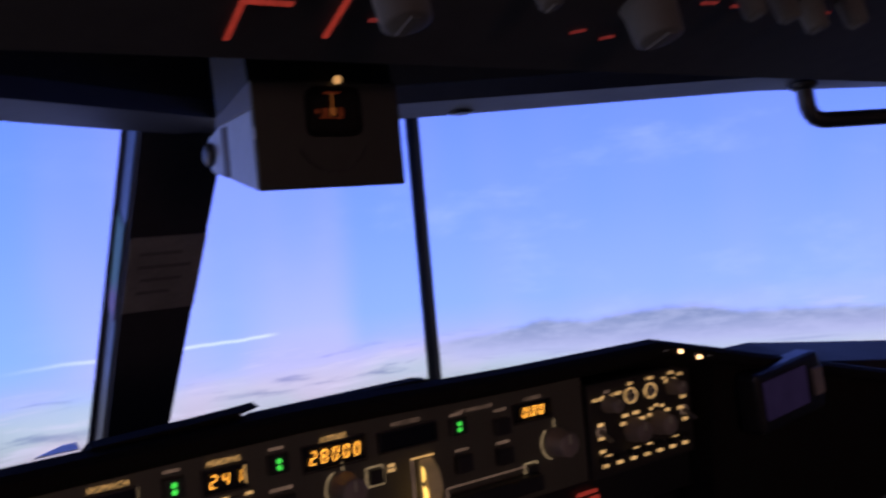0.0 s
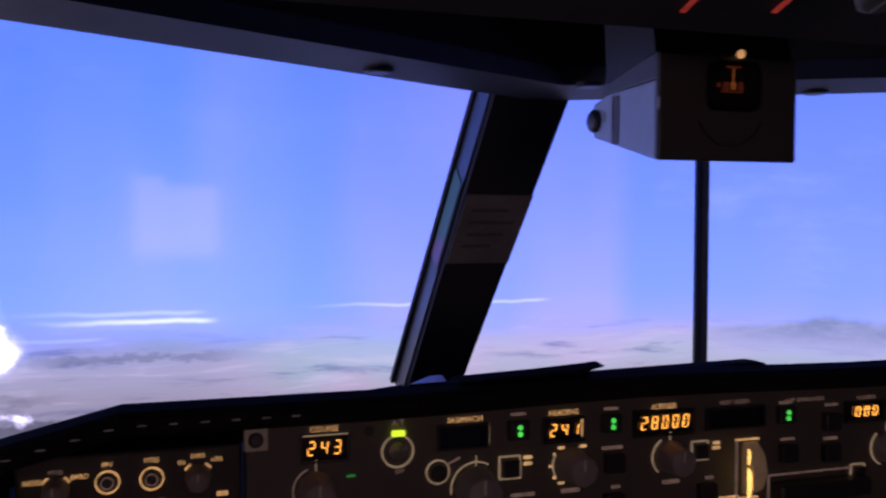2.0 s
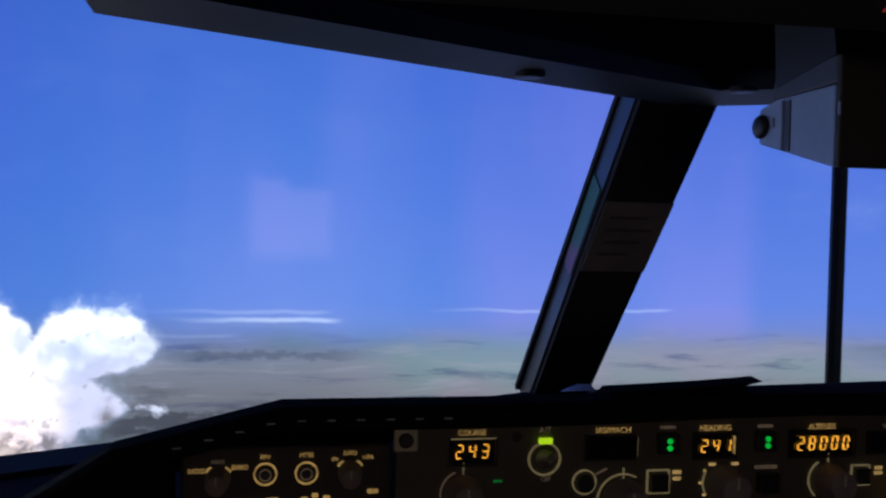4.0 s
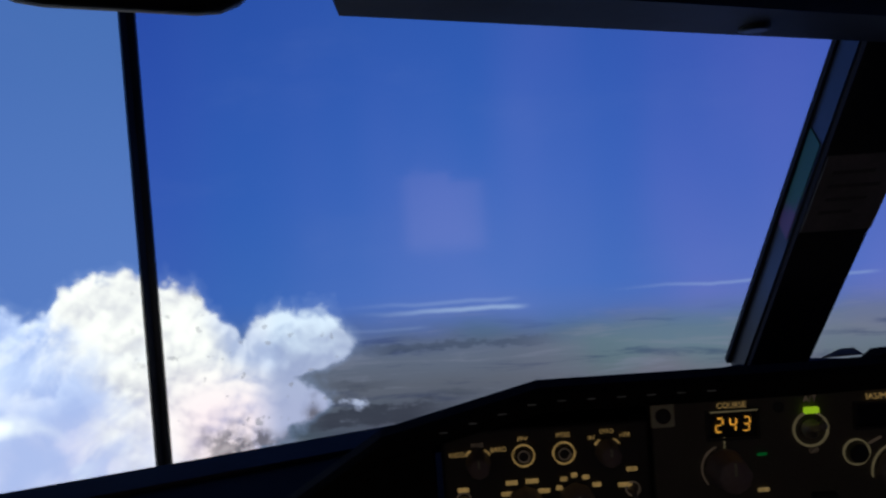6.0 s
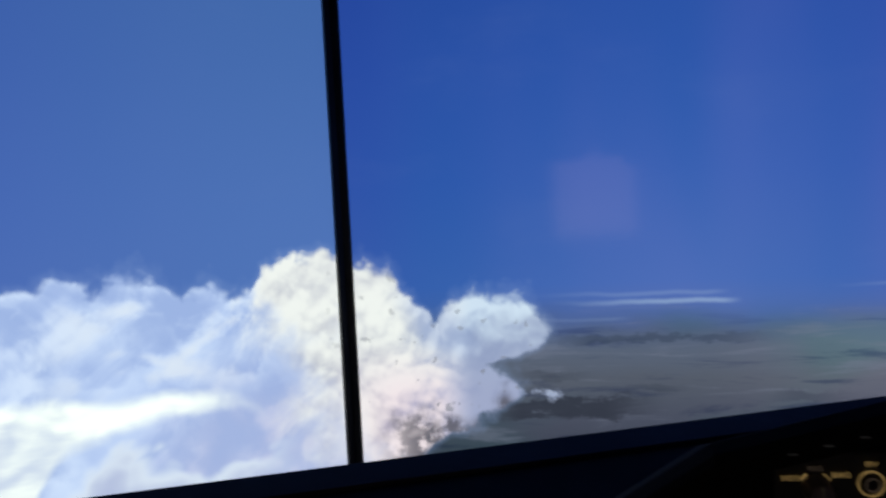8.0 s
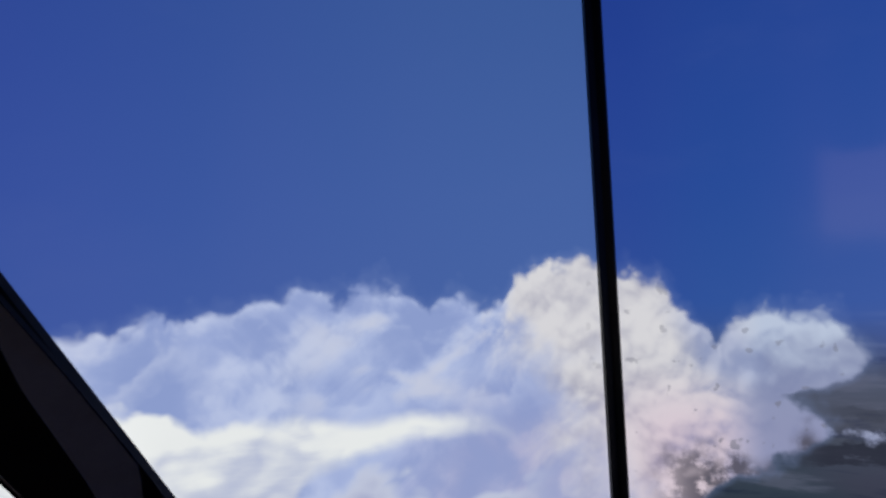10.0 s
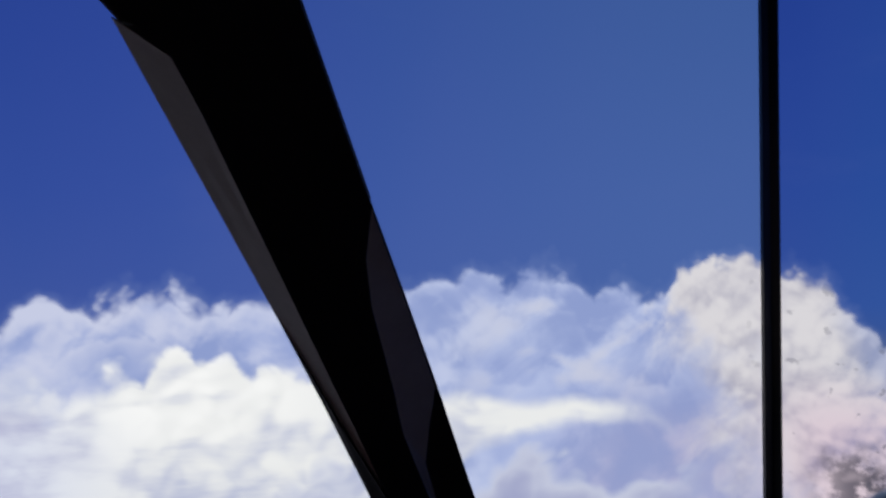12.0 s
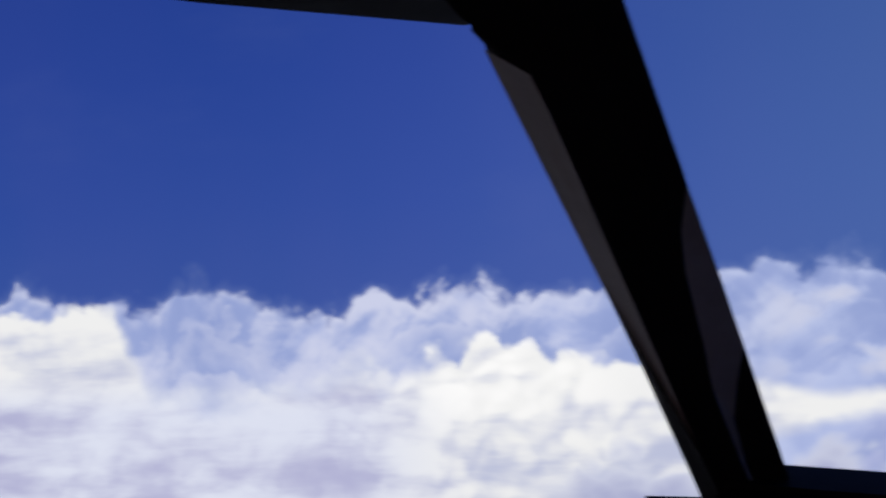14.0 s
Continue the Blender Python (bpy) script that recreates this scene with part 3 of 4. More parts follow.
structure("wall_west", box((-2.53, -0.45, 1.25), (0.06, 5.1, 2.5)), M_ROOM, "dark grey painted side wall of the room", "wall")
structure("wall_east", box((2.53, -0.45, 1.25), (0.06, 5.1, 2.5)), M_ROOM, "dark grey painted side wall of the room", "wall")

# ---------------------------------------------------------------- three large screens round the windows
Z_LO, Z_HI, RIM = 0.76, 1.56, 0.0125


def television(a, b, u0, u1, picture, label):
    """A flat screen from a to b (plan places), showing the stretch u0 to u1 of the picture."""
    a, b = Vector((*a, 0)), Vector((*b, 0))
    w, ax = (b - a).length, (b - a).normalized()
    back = Vector((-ax.y, ax.x, 0))
    tv = thing("television", (a + b) / 2, label, "television", "outside view screens")

    def slab(s0, s1, z0, z1, d0, d1, bm=None):
        p = [a + ax * s + back * d0 + Vector((0, 0, z)) for s, z in ((s0, z0), (s1, z0), (s1, z1), (s0, z1))]
        return prism(p, back * (d1 - d0), bm)
    bm = bmesh.new()
    for s0, s1, z0, z1 in ((0, RIM, Z_LO, Z_HI), (w - RIM, w, Z_LO, Z_HI), (RIM, w - RIM, Z_LO, Z_LO + RIM), (RIM, w - RIM, Z_HI - RIM, Z_HI)):
        slab(s0, s1, z0, z1, -0.006, 0.012, bm)
    part("bezel", bm, M_BEZEL, tv)
    part("casing", slab(0.002, w - 0.002, Z_LO + 0.002, Z_HI - 0.002, 0.013, 0.05), M_BEZEL, tv)
    bm = bmesh.new()
    uv = bm.loops.layers.uv.new("screen")
    q = [bm.verts.new(a + ax * s + Vector((0, 0, z))) for s, z in ((RIM, Z_LO + RIM), (w - RIM, Z_LO + RIM), (w - RIM, Z_HI - RIM), (RIM, Z_HI - RIM))]
    f = bm.faces.new(q)
    for lo, (s, z) in zip(f.loops, ((RIM, Z_LO + RIM), (w - RIM, Z_LO + RIM), (w - RIM, Z_HI - RIM), (RIM, Z_HI - RIM))):
        lo[uv].uv = (u0 + (u1 - u0) * s / w, z)
    part("screen", bm, picture, tv, "lit screen")
    for s in (0.25 * w, 0.75 * w):
        part("stand_leg", slab(s - 0.03, s + 0.03, 0.0, Z_LO + 0.1, 0.052, 0.085), M_BEZEL, tv)
    return tv


TV_W = 1.55
television((X_L, C_Y), (X_R, C_Y), X_L, X_R, M_PICTURE_CENTRE, "large flat screen showing hazy horizon and blue sky")
television((X_L - TV_W * math.cos(FOLD), C_Y - TV_W * math.sin(FOLD)), (X_L, C_Y), X_L - TV_W, X_L, M_PICTURE_PORT, "large flat screen showing a bank of white cumulus")
television((X_R, C_Y), (X_R + TV_W * math.cos(FOLD), C_Y - TV_W * math.sin(FOLD)), X_R, X_R + TV_W, M_PICTURE_STARBOARD, "large flat screen showing far hills under blue sky")

# ---------------------------------------------------------------- windscreen frame, from the plan of the window lines


def top_y(x): return 0.135 - 0.52 * abs(x)
def top_in(x): return 0.088 - 0.50 * abs(x)


for sx, side in ((-1, "port"), (1, "starboard")):
    outer = [(0.0, top_y(0)), (0.362, top_y(0.362)), (0.368, top_y(0.368))]
    inner = [(0.0, top_in(0)), (0.362, top_in(0.362)), (0.368, top_in(0.368))]
    if sx < 0:
        outer += [(0.600, -0.088), (0.645, -0.111), (0.706, -0.151), (0.789, -0.159), (0.814, -0.275), (0.86, -0.90)]
        inner += [(0.580, -0.150), (0.615, -0.175), (0.665, -0.215), (0.715, -0.245), (0.735, -0.300), (0.79, -0.90)]
        level = [1.258, 1.335, 1.335, 1.335, 1.242, 1.242, 1.242, 1.242]
    else:
        outer += [(0.660, -0.121), (0.675, -0.127), (0.710, -0.151), (0.800, -0.160), (0.810, -0.90)]
        inner += [(0.640, -0.185), (0.655, -0.195), (0.695, -0.220), (0.740, -0.235), (0.750, -0.90)]
        level = [1.258] * 7
    outer, inner = [(sx * x, y) for x, y in outer], [(sx * x, y) for x, y in inner]

    def run(i, z0, z1, h, bm): prism([(*outer[i], z0), (*outer[i + 1], z0), (*inner[i + 1], z1), (*inner[i], z1)], (0, 0, h), bm)
    last = 5 if sx < 0 else 4
    bm = bmesh.new()
    for i in range(last): run(i, level[i], level[i] + 0.0045, 0.012, bm)
    structure("window_header", bm, M_SOFFIT, f"grey painted header over the {side} windscreen", "window frame")
    bm = bmesh.new()
    for i in range(last, len(level)): run(i, level[i], level[i] + 0.0045, 0.012, bm)
    structure("side_header", bm, M_DASH, f"black header over the {side} side window", "window frame")
    bm = bmesh.new()
    for i in range(len(level)): run(i, level[i] + 0.0172, level[i] + 0.0172, 1.675 - level[i], bm)
    structure("roof_edge", bm, M_SHELL, f"dark roof edge above the {side} windows", "roof")
    # sill line and side wall under the windows
    far = 0.03 if sx > 0 else 0.0
    sill = [(sx * 0.0, 0.405), (sx * (0.812 + far), 0.042), (sx * (0.840 + far), 0.020), (sx * (0.86 + far), -0.90)]
    sin = [(sx * 0.0, 0.372), (sx * (0.780 + far), 0.020), (sx * (0.805 + far), -0.010), (sx * (0.825 + far), -0.90)]
    bm = bmesh.new()
    for i in range(3):
        z = (1.0, 0.976, 0.945)[i]
        prism([(*sill[i], z), (*sill[i + 1], z), (*sin[i + 1], z - 0.004), (*sin[i], z - 0.004)], (0, 0, -0.03), bm)
    structure("window_sill", bm, M_POST, f"black sill under the {side} windows", "window sill")
    bm = prism([(*p, 0.0) for p in (sill[2], sill[3], sin[3], sin[2])], (0, 0, 0.915))
    structure("side_wall", bm, M_SHELL, f"dark side wall under the {side} side window", "wall")
    # dark shelf between sill and coaming
    bm = prism([(sx * 0.0, 0.374, 0.993), (sx * (0.779 + far), 0.021, 0.993), (sx * (0.790 + far), -0.22, 0.955), (sx * 0.62, -0.17, 0.958), (sx * 0.52, 0.015, 0.978), (sx * 0.345, 0.062, 0.983), (sx * 0.0, 0.066, 0.993)], (0, 0, -0.02))
    structure("dash_shelf", bm, M_DASH, f"black vinyl shelf below the {side} windscreen", "dashboard")

roof = prism([(-0.87, 0.14, 1.42), (0.90, 0.14, 1.42), (0.90, -1.0, 1.76), (-0.87, -1.0, 1.76)], (0, 0, 0.03))
structure("cabin_roof", roof, M_SHELL, "dark sloping cabin roof lining", "roof")


def window_post():
    """The slanted post in the middle of the windscreen with its pale flank and placard."""
    po = thing("window_post", (-0.018, 0.372, 0.975), "black slanted centre post with a grey placard", "window post", kind="structure")
    n = Vector((0, 0.723, 0.691))
    t = Vector((0, 0.088, 1.300))
    b = Vector((0, 0.392, 0.975))

    def at(x, z): return Vector((x, t.y + (b.y - t.y) * (t.z - z) / (t.z - b.z), z))
    part("post_face", prism([at(-0.0375, 1.30), at(0.0215, 1.30), at(0.0140, 0.975), at(-0.0415, 0.975)], n * 0.006), M_POST, po)
    part("post_core", prism([at(-0.0390, 1.30) + n * 0.0062, at(0.0185, 1.30) + n * 0.0062, at(0.0115, 0.975) + n * 0.0062, at(-0.0440, 0.975) + n * 0.0062], n * 0.024), M_FLANK_DARK, po, "dull grey post flank")
    part("rubber_seal", prism([at(-0.0405, 1.30) + n * 0.0305, at(0.0175, 1.30) + n * 0.0305, at(0.0105, 0.975) + n * 0.0305, at(-0.0485, 0.975) + n * 0.0305], n * 0.006), M_POST, po)
    # fixed green and rose tints stand in for glints that change with view
    edge_x = [-0.0399 - 0.005 * (1.30 - z) / 0.325 for z in (1.193, 1.120)]
    part("foil_strip", prism([at(edge_x[0], 1.193) + n * 0.008, at(edge_x[1], 1.120) + n * 0.008, at(edge_x[1], 1.120) + n * 0.0285, at(edge_x[0], 1.193) + n * 0.0285], (0.0005, 0, 0)), M_FOIL, po, "shiny iridescent foil strip")
    pl = part("placard", prism([at(-0.0372, 1.190) - n * 0.0012, at(0.0192, 1.190) - n * 0.0012, at(0.0178, 1.1325) - n * 0.0012, at(-0.0385, 1.1325) - n * 0.0012], n * 0.001), M_PLACARD, po, "grey printed placard")
    for x0, x1, z in ((-0.030, 0.002, 1.178), (-0.030, 0.010, 1.168), (-0.028, 0.004, 1.158), (-0.030, -0.004, 1.148)):
        part("print_line", prism([at(x0, z + 0.0012) - n * 0.0016, at(x1, z + 0.0012) - n * 0.0016, at(x1, z - 0.0012) - n * 0.0016, at(x0, z - 0.0012) - n * 0.0016], n * 0.0003), M_PRINT, pl)
    return po


window_post()


def side_post(sx, side):
    """The leaning post between windscreen and side window."""
    far = Vector((0.035, 0, 0)) if sx > 0 else Vector((0, 0, 0))
    po = thing("side_window_post", (sx * 0.767 + far.x, 0.075, 0.975), f"black leaning post between {side} windscreen and side window", "window post", "side posts", "structure")
    S = Vector((-sx, 1, 1))
    low, high = Vector((-0.7534, 0.0402, 1.0)), Vector((-0.6907, -0.1770, 1.24))
    across = Vector((-0.7507, -0.6606, 0))
    out = Vector((-0.5028, 0.5714, 0.6486))

    def at(s_, w, n=0.0): return (low + (high - low) * s_ + across * w + out * n) * S + far

    def slab(quad, n, m): return prism([at(*q, n) for q in quad], (out * (m - n)) * S)
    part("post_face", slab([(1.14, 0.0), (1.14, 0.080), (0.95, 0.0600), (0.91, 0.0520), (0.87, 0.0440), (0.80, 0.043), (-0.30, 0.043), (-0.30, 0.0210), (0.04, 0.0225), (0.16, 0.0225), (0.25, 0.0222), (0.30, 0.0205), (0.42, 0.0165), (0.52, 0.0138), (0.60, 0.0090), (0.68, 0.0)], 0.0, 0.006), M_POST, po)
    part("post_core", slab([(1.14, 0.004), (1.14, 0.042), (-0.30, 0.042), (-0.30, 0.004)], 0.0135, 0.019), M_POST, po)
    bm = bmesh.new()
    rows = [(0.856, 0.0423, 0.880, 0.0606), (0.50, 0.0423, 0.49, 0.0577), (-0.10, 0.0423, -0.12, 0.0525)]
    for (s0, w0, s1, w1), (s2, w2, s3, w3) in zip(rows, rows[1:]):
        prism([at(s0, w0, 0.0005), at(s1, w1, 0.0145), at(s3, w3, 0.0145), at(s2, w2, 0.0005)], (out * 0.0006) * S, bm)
    part("post_flank", bm, M_FLANK, po, "grey post flank coloured paler for the light on it")
    facet = [(s_, w, (w - 0.0423) * 0.74 + 0.0005) for s_, w in ((0.893, 0.0545), (0.908, 0.0590), (0.935, 0.0610), (0.958, 0.0550), (0.930, 0.0520))]
    plate = [(s_, w, (w - 0.0423) * 0.74 + 0.0020) for s_, w in ((0.835, 0.0405), (0.868, 0.0596), (0.935, 0.0600), (1.02, 0.0590), (1.02, 0.0405))]
    part("head_plate", prism([at(*q) for q in plate], (out * 0.0020) * S), M_POST, po)
    part("head_facet", prism([at(*q) for q in facet], (out * 0.0008) * S), M_FLANK_DARK, po, "small grey facet at the post's head")
    foot = [(0.46, 0.0570, 0.0136), (0.26, 0.0566, 0.0142), (0.10, 0.0566, 0.0150), (-0.10, 0.0575, 0.0150), (-0.30, 0.0585, 0.0150), (-0.30, 0.0400, -0.0006), (0.08, 0.0440, 0.0), (0.26, 0.0515, 0.0072)]
    part("post_foot", prism([at(*q) for q in foot], (out * 0.004) * S), M_POST, po, "black flared post foot")
    # a chamfer low on the windscreen side: facet coloured as lit, then black lip
    sv = (0.68, 0.60, 0.52, 0.42, 0.335, 0.30, 0.25, 0.16, 0.04, -0.30)
    left = (0.0006, 0.0090, 0.0138, 0.0165, 0.0190, 0.0205, 0.0222, 0.0225, 0.0225, 0.0210)
    right = (0.0003, 0.0004, 0.0005, 0.0006, 0.0008, 0.0040, 0.0095, 0.0180, 0.0205, 0.0208)
    deep = (0.0, 0.002, 0.004, 0.005, 0.0055, 0.0055, 0.0045, 0.003, 0.002, 0.002)
    bm, lip = bmesh.new(), bmesh.new()
    for bmx, a_, n_a, b_, n_b in ((bm, left, (0.0,) * 10, right, deep), (lip, right, deep, (0.0,) * 10, deep)):
        for i in range(9):
            f = [at(sv[i], a_[i], n_a[i]), at(sv[i], b_[i], n_b[i]), at(sv[i + 1], b_[i + 1], n_b[i + 1]), at(sv[i + 1], a_[i + 1], n_a[i + 1])]
            prism(f, (out * 0.003) * S, bmx)
    part("bevel_strip", bm, M_BEVEL, po, "bevelled strip coloured pale as if lit")
    part("post_lip", lip, M_POST, po)
    part("latch_roller", turned([(0.002, 0), (0.0038, 0.0015), (0.0038, 0.014), (0.002, 0.016)], at(0.925, 0.0580, 0.0112), axis=(at(0.88, 0.0480, 0.0032) - at(0.925, 0.0580, 0.0112)).normalized(), n=16), M_POST, po, "dark rounded latch roller")
    return po


side_post(-1, "port")
side_post(1, "starboard")

for i, (x, y) in enumerate(((-0.140, 0.048), (0.005, 0.062), (0.168, 0.043))):
    pl = thing("frame_plug", (x, y, 1.257), "black oval plug in the window header", "plug", "header plugs")
    part("plug_cap", turned([(0.009, -0.001), (0.009, 0.0012), (0.007, 0.002)], (x, y, 1.2595), axis=(0, 0, -1), n=20), M_BEZEL, pl)


def grab_handle(sx, side, a, b, r, drop):
    """A bent bar between two mounts a and b (across, along, height of the mount)."""
    h = thing("grab_handle", (sx * a[0], a[1], a[2]), f"black tubular grab handle under the {side} header", "handle", "grab handles")
    pts = [(sx * a[0], a[1], a[2] + 0.006), (sx * (a[0] + 0.004), a[1], a[2] - drop), (sx * (b[0] - 0.004), b[1], b[2] - drop), (sx * b[0], b[1], b[2] + 0.006)]
    part("handle_bar", tube(pts, r), M_BEZEL, h, smooth=True)
    for q in (a, b):
        part("mount_flange", turned([(r * 1.7, 0), (r * 1.7, 0.003), (r * 1.2, 0.005)], (sx * q[0], q[1], q[2]), axis=(0, 0, -1), n=18), M_BEZEL, h)


grab_handle(-1, "port", (0.395, -0.070, 1.3395), (0.49, -0.120, 1.3395), 0.0085, 0.0755)
grab_handle(1, "starboard", (0.393, -0.080, 1.2595), (0.565, -0.130, 1.2595), 0.0062, 0.028)

# ---------------------------------------------------------------- glareshield coaming over the panels


def lip_z(x):
    fall, x = (0.24 if x > 0 else 0.62), abs(x)
    return 1.079 + 0.0030 * math.cos(min(x / 0.17, 1) * math.pi / 2) ** 2 if x < 0.281 else 1.079 - (x - 0.281) * 0.235 if x < 0.36 else 1.0605 - (x - 0.36) * fall


def lip_y(x):
    x = abs(x)
    return -0.024 + (0.0 if x < 0.281 else (x - 0.281) * -0.05)


gs = thing("glareshield", (0, 0.02, 1.0), "black padded glareshield with kinked ends over the panels", "glareshield")
bm = bmesh.new()
xs = [-0.56, -0.47, -0.42, -0.36, -0.32, -0.281, -0.20, -0.15, -0.10, -0.05, 0.0, 0.05, 0.10, 0.15, 0.20, 0.281, 0.32, 0.36, 0.42, 0.47, 0.56]
prof = [(0.010, -0.0125), (0.0, -0.0125), (-0.004, -0.009), (-0.004, -0.003), (0.0, 0.0), (0.012, 0.0015), (0.06, -0.014), (0.14, -0.045), (0.14, -0.055), (0.06, -0.028)]
rows = [[bm.verts.new((x, lip_y(x) + dy, lip_z(x) + dz)) for dy, dz in prof] for x in xs]
for p, q in zip(rows, rows[1:]):
    for i in range(len(prof)):
        j = (i + 1) % len(prof)
        bm.faces.new((p[i], p[j], q[j], q[i]))
bm.faces.new(rows[0]), bm.faces.new(rows[-1][::-1])
part("coaming", bm, M_GLARE, gs)
for i in range(-24, 25):
    x = i * 0.0145 + 0.0045
    if abs(x) > 0.33 or -0.19 < x < 0.27:
        continue
    part("strip_light", box((x, lip_y(x) - 0.0048, lip_z(x) - 0.006), (0.0042, 0.0012, 0.0007), 0.0002), M_LED, gs, "tiny dim strip light")
for x, z in ((0.294, 1.0705), (0.3125, 1.0635)):
    part("flood_lamp", turned([(0.0017, 0), (0.0017, 0.0015), (0.0008, 0.002)], (x, lip_y(x) - 0.0045, z), n=12), M_WARM, gs, "small warm flood lamp")

for sx in (-1, 1):
    pts = [(sx * x, lip_y(x) + 0.004, lip_z(sx * x) - 0.011) for x in (0.335, 0.36, 0.42, 0.47, 0.56)]
    part("coaming_cheek", prism(pts + [(sx * 0.66, -0.03, 0.90), (sx * 0.335, -0.01, 0.90)], (0, 0.03, 0)), M_GLARE, gs)

fl = thing("cover_flap", (-0.07, 0.0, 1.082), "black curled cover flap lying on the glareshield", "flap")
bm = prism([(-0.112, -0.012, 1.0780), (-0.109, -0.016, 1.0826), (-0.060, -0.018, 1.0850), (-0.034, -0.019, 1.0868), (-0.024, -0.020, 1.0878), (-0.034, -0.018, 1.0850), (-0.028, -0.014, 1.0800)], (0, 0.012, 0.001))
part("flap_sheet", bm, M_GLARE, fl)
fl = thing("cover_flap", (0.04, 0.0, 1.082), "black low cover flap lying on the glareshield", "flap")
part("flap_sheet", prism([(-0.026, -0.010, 1.0785), (-0.024, -0.010, 1.0812), (0.084, -0.010, 1.0834), (0.090, -0.010, 1.0824), (0.096, -0.010, 1.0770)], (0, 0.012, 0.0)), M_GLARE, fl)
sh = thing("plastic_sheet", (-0.13, 0.02, 1.08), "thin shiny plastic sheet lying on the glareshield", "sheet")
part("sheet_leaf", prism([(-0.134, -0.004, 1.0802), (-0.113, -0.004, 1.0806), (-0.113, 0.006, 1.0822), (-0.120, 0.006, 1.0820)], (0, 0, 0.0005)), M_METAL, sh)

cb = thing("side_console", (0.70, 0.10, 0.99), "dark grey console block on the sill end", "console")
part("console_body", prism([(0.556, 0.158, 0.985), (0.80, 0.052, 0.985), (0.80, 0.048, 1.003), (0.585, 0.142, 1.024), (0.556, 0.154, 1.022)], (-0.05, -0.11, -0.004), bevel=0.003), M_POST, cb)

# an unseen warm lamp added on the rear wall, for panel light and a reflection
wl = thing("added_rear_lamp", (-0.34, -2.99, 1.18), "unseen square lamp with a rosy diffuser, added on the rear wall", "lamp")
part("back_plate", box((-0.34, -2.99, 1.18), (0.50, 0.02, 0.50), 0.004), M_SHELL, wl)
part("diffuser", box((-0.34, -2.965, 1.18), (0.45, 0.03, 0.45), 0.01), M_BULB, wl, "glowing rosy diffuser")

# ---------------------------------------------------------------- main instrument panel under the coaming
ip = thing("instrument_panel", (0, 0.09, 0.0), "dark grey main instrument panel under the glareshield", "instrument panel")
part("panel_body", prism([(-0.66, 0.036, 0.0), (0.66, 0.036, 0.0), (0.66, 0.046, 0.955), (-0.66, 0.046, 0.955)], (0, 0.03, 0)), M_SHELL, ip)
for x0, x1 in ((-0.60, -0.42), (-0.40, -0.22), (-0.09, 0.09), (0.22, 0.40), (0.42, 0.60)):
    d = part("display_frame", box(((x0 + x1) / 2, 0.036, 0.85), (x1 - x0, 0.014, 0.19), 0.004), M_BEZEL, ip)
    part("display_glass", box(((x0 + x1) / 2, 0.0285, 0.85), (x1 - x0 - 0.02, 0.002, 0.17)), M_WINDOW, d)
for x, z, w, h in ((0.1870, 0.9722, 0.0130, 0.0028), (0.2235, 0.9748, 0.0190, 0.0028), (0.2175, 0.9690, 0.0075, 0.0026), (0.2300, 0.9692, 0.0095, 0.0040)):
    part("warning_caption", box((x, 0.006, z), (w, 0.002, h), 0.0006), M_RED, ip, "lit orange-red caption bar")
part("caption_shelf", box((0.0, 0.026, 0.9685), (0.68, 0.034, 0.030), 0.002), M_BEZEL, ip)
sd = thing("side_display", (0.392, -0.04, 1.0), "dim purple display on the glareshield end", "display")
TILT = Matrix.Rotation(radians(-6), 4, "Y")
part("display_case", box((0.400, -0.033, 1.0230), (0.082, 0.022, 0.048), 0.004, TILT), M_BEZEL, sd)
part("display_face", box((0.392, -0.0448, 1.0240), (0.052, 0.002, 0.030), 0, TILT), M_PURPLE, sd, "dim purple lit face")
part("side_key", box((0.4320, -0.0450, 1.0270), (0.012, 0.004, 0.022), 0.001, TILT), M_KNOB, sd)


# ---------------------------------------------------------------- knobs and buttons shared by the panels
def knob(parent, x, z, r, height, pointer=90.0, mat=None):
    k = part("knob", turned([(r * 1.12, 0), (r * 1.12, 0.003), (r, 0.004), (r * 0.93, height - 0.001), (r * 0.85, height)], (x, 0, z), n=32, ridges=16, depth=-0.04), mat or M_KNOB, parent, "grey ribbed knob", True)
    a = radians(pointer)
    part("knob_mark", box((x + math.cos(a) * r * 0.45, -height - 0.0001, z + math.sin(a) * r * 0.45), (r * 0.12, 0.0004, r * 0.7), 0, Matrix.Rotation(-(a - math.pi / 2), 4, "Y")), M_SCREW, k)
    return k


def square_button(parent, x, z, s, lit=True):
    b = part("button", box((x, -0.002, z), (s * 0.80, 0.005, s * 0.80), 0.0008), M_DARKBTN, parent)
    if lit:
        bm = bmesh.new()
        t = s * 0.065
        for dx, dz, w, h in ((0, s / 2, s, t), (0, -s / 2, s, t), (-s / 2, 0, t, s), (s / 2, 0, t, s)):
            box((x + dx, -0.0006, z + dz), (w, 0.0016, h), bm=bm)
        part("button_outline", bm, M_RING, b)
    return b


def window(parent, x0, x1, z0, z1):
    bm = bmesh.new()
    t = 0.0012
    for a, b, c, d in ((x0 - t, x1 + t, z0 - t, z0), (x0 - t, x1 + t, z1, z1 + t), (x0 - t, x0, z0, z1), (x1, x1 + t, z0, z1)):
        box(((a + b) / 2, -0.001, (c + d) / 2), (b - a, 0.003, d - c), bm=bm)
    w = part("display_window", box(((x0 + x1) / 2, 0.0, (z0 + z1) / 2), (x1 - x0, 0.0016, z1 - z0)), M_WINDOW, parent)
    part("window_rim", bm, M_DARKBTN, w)
    return w


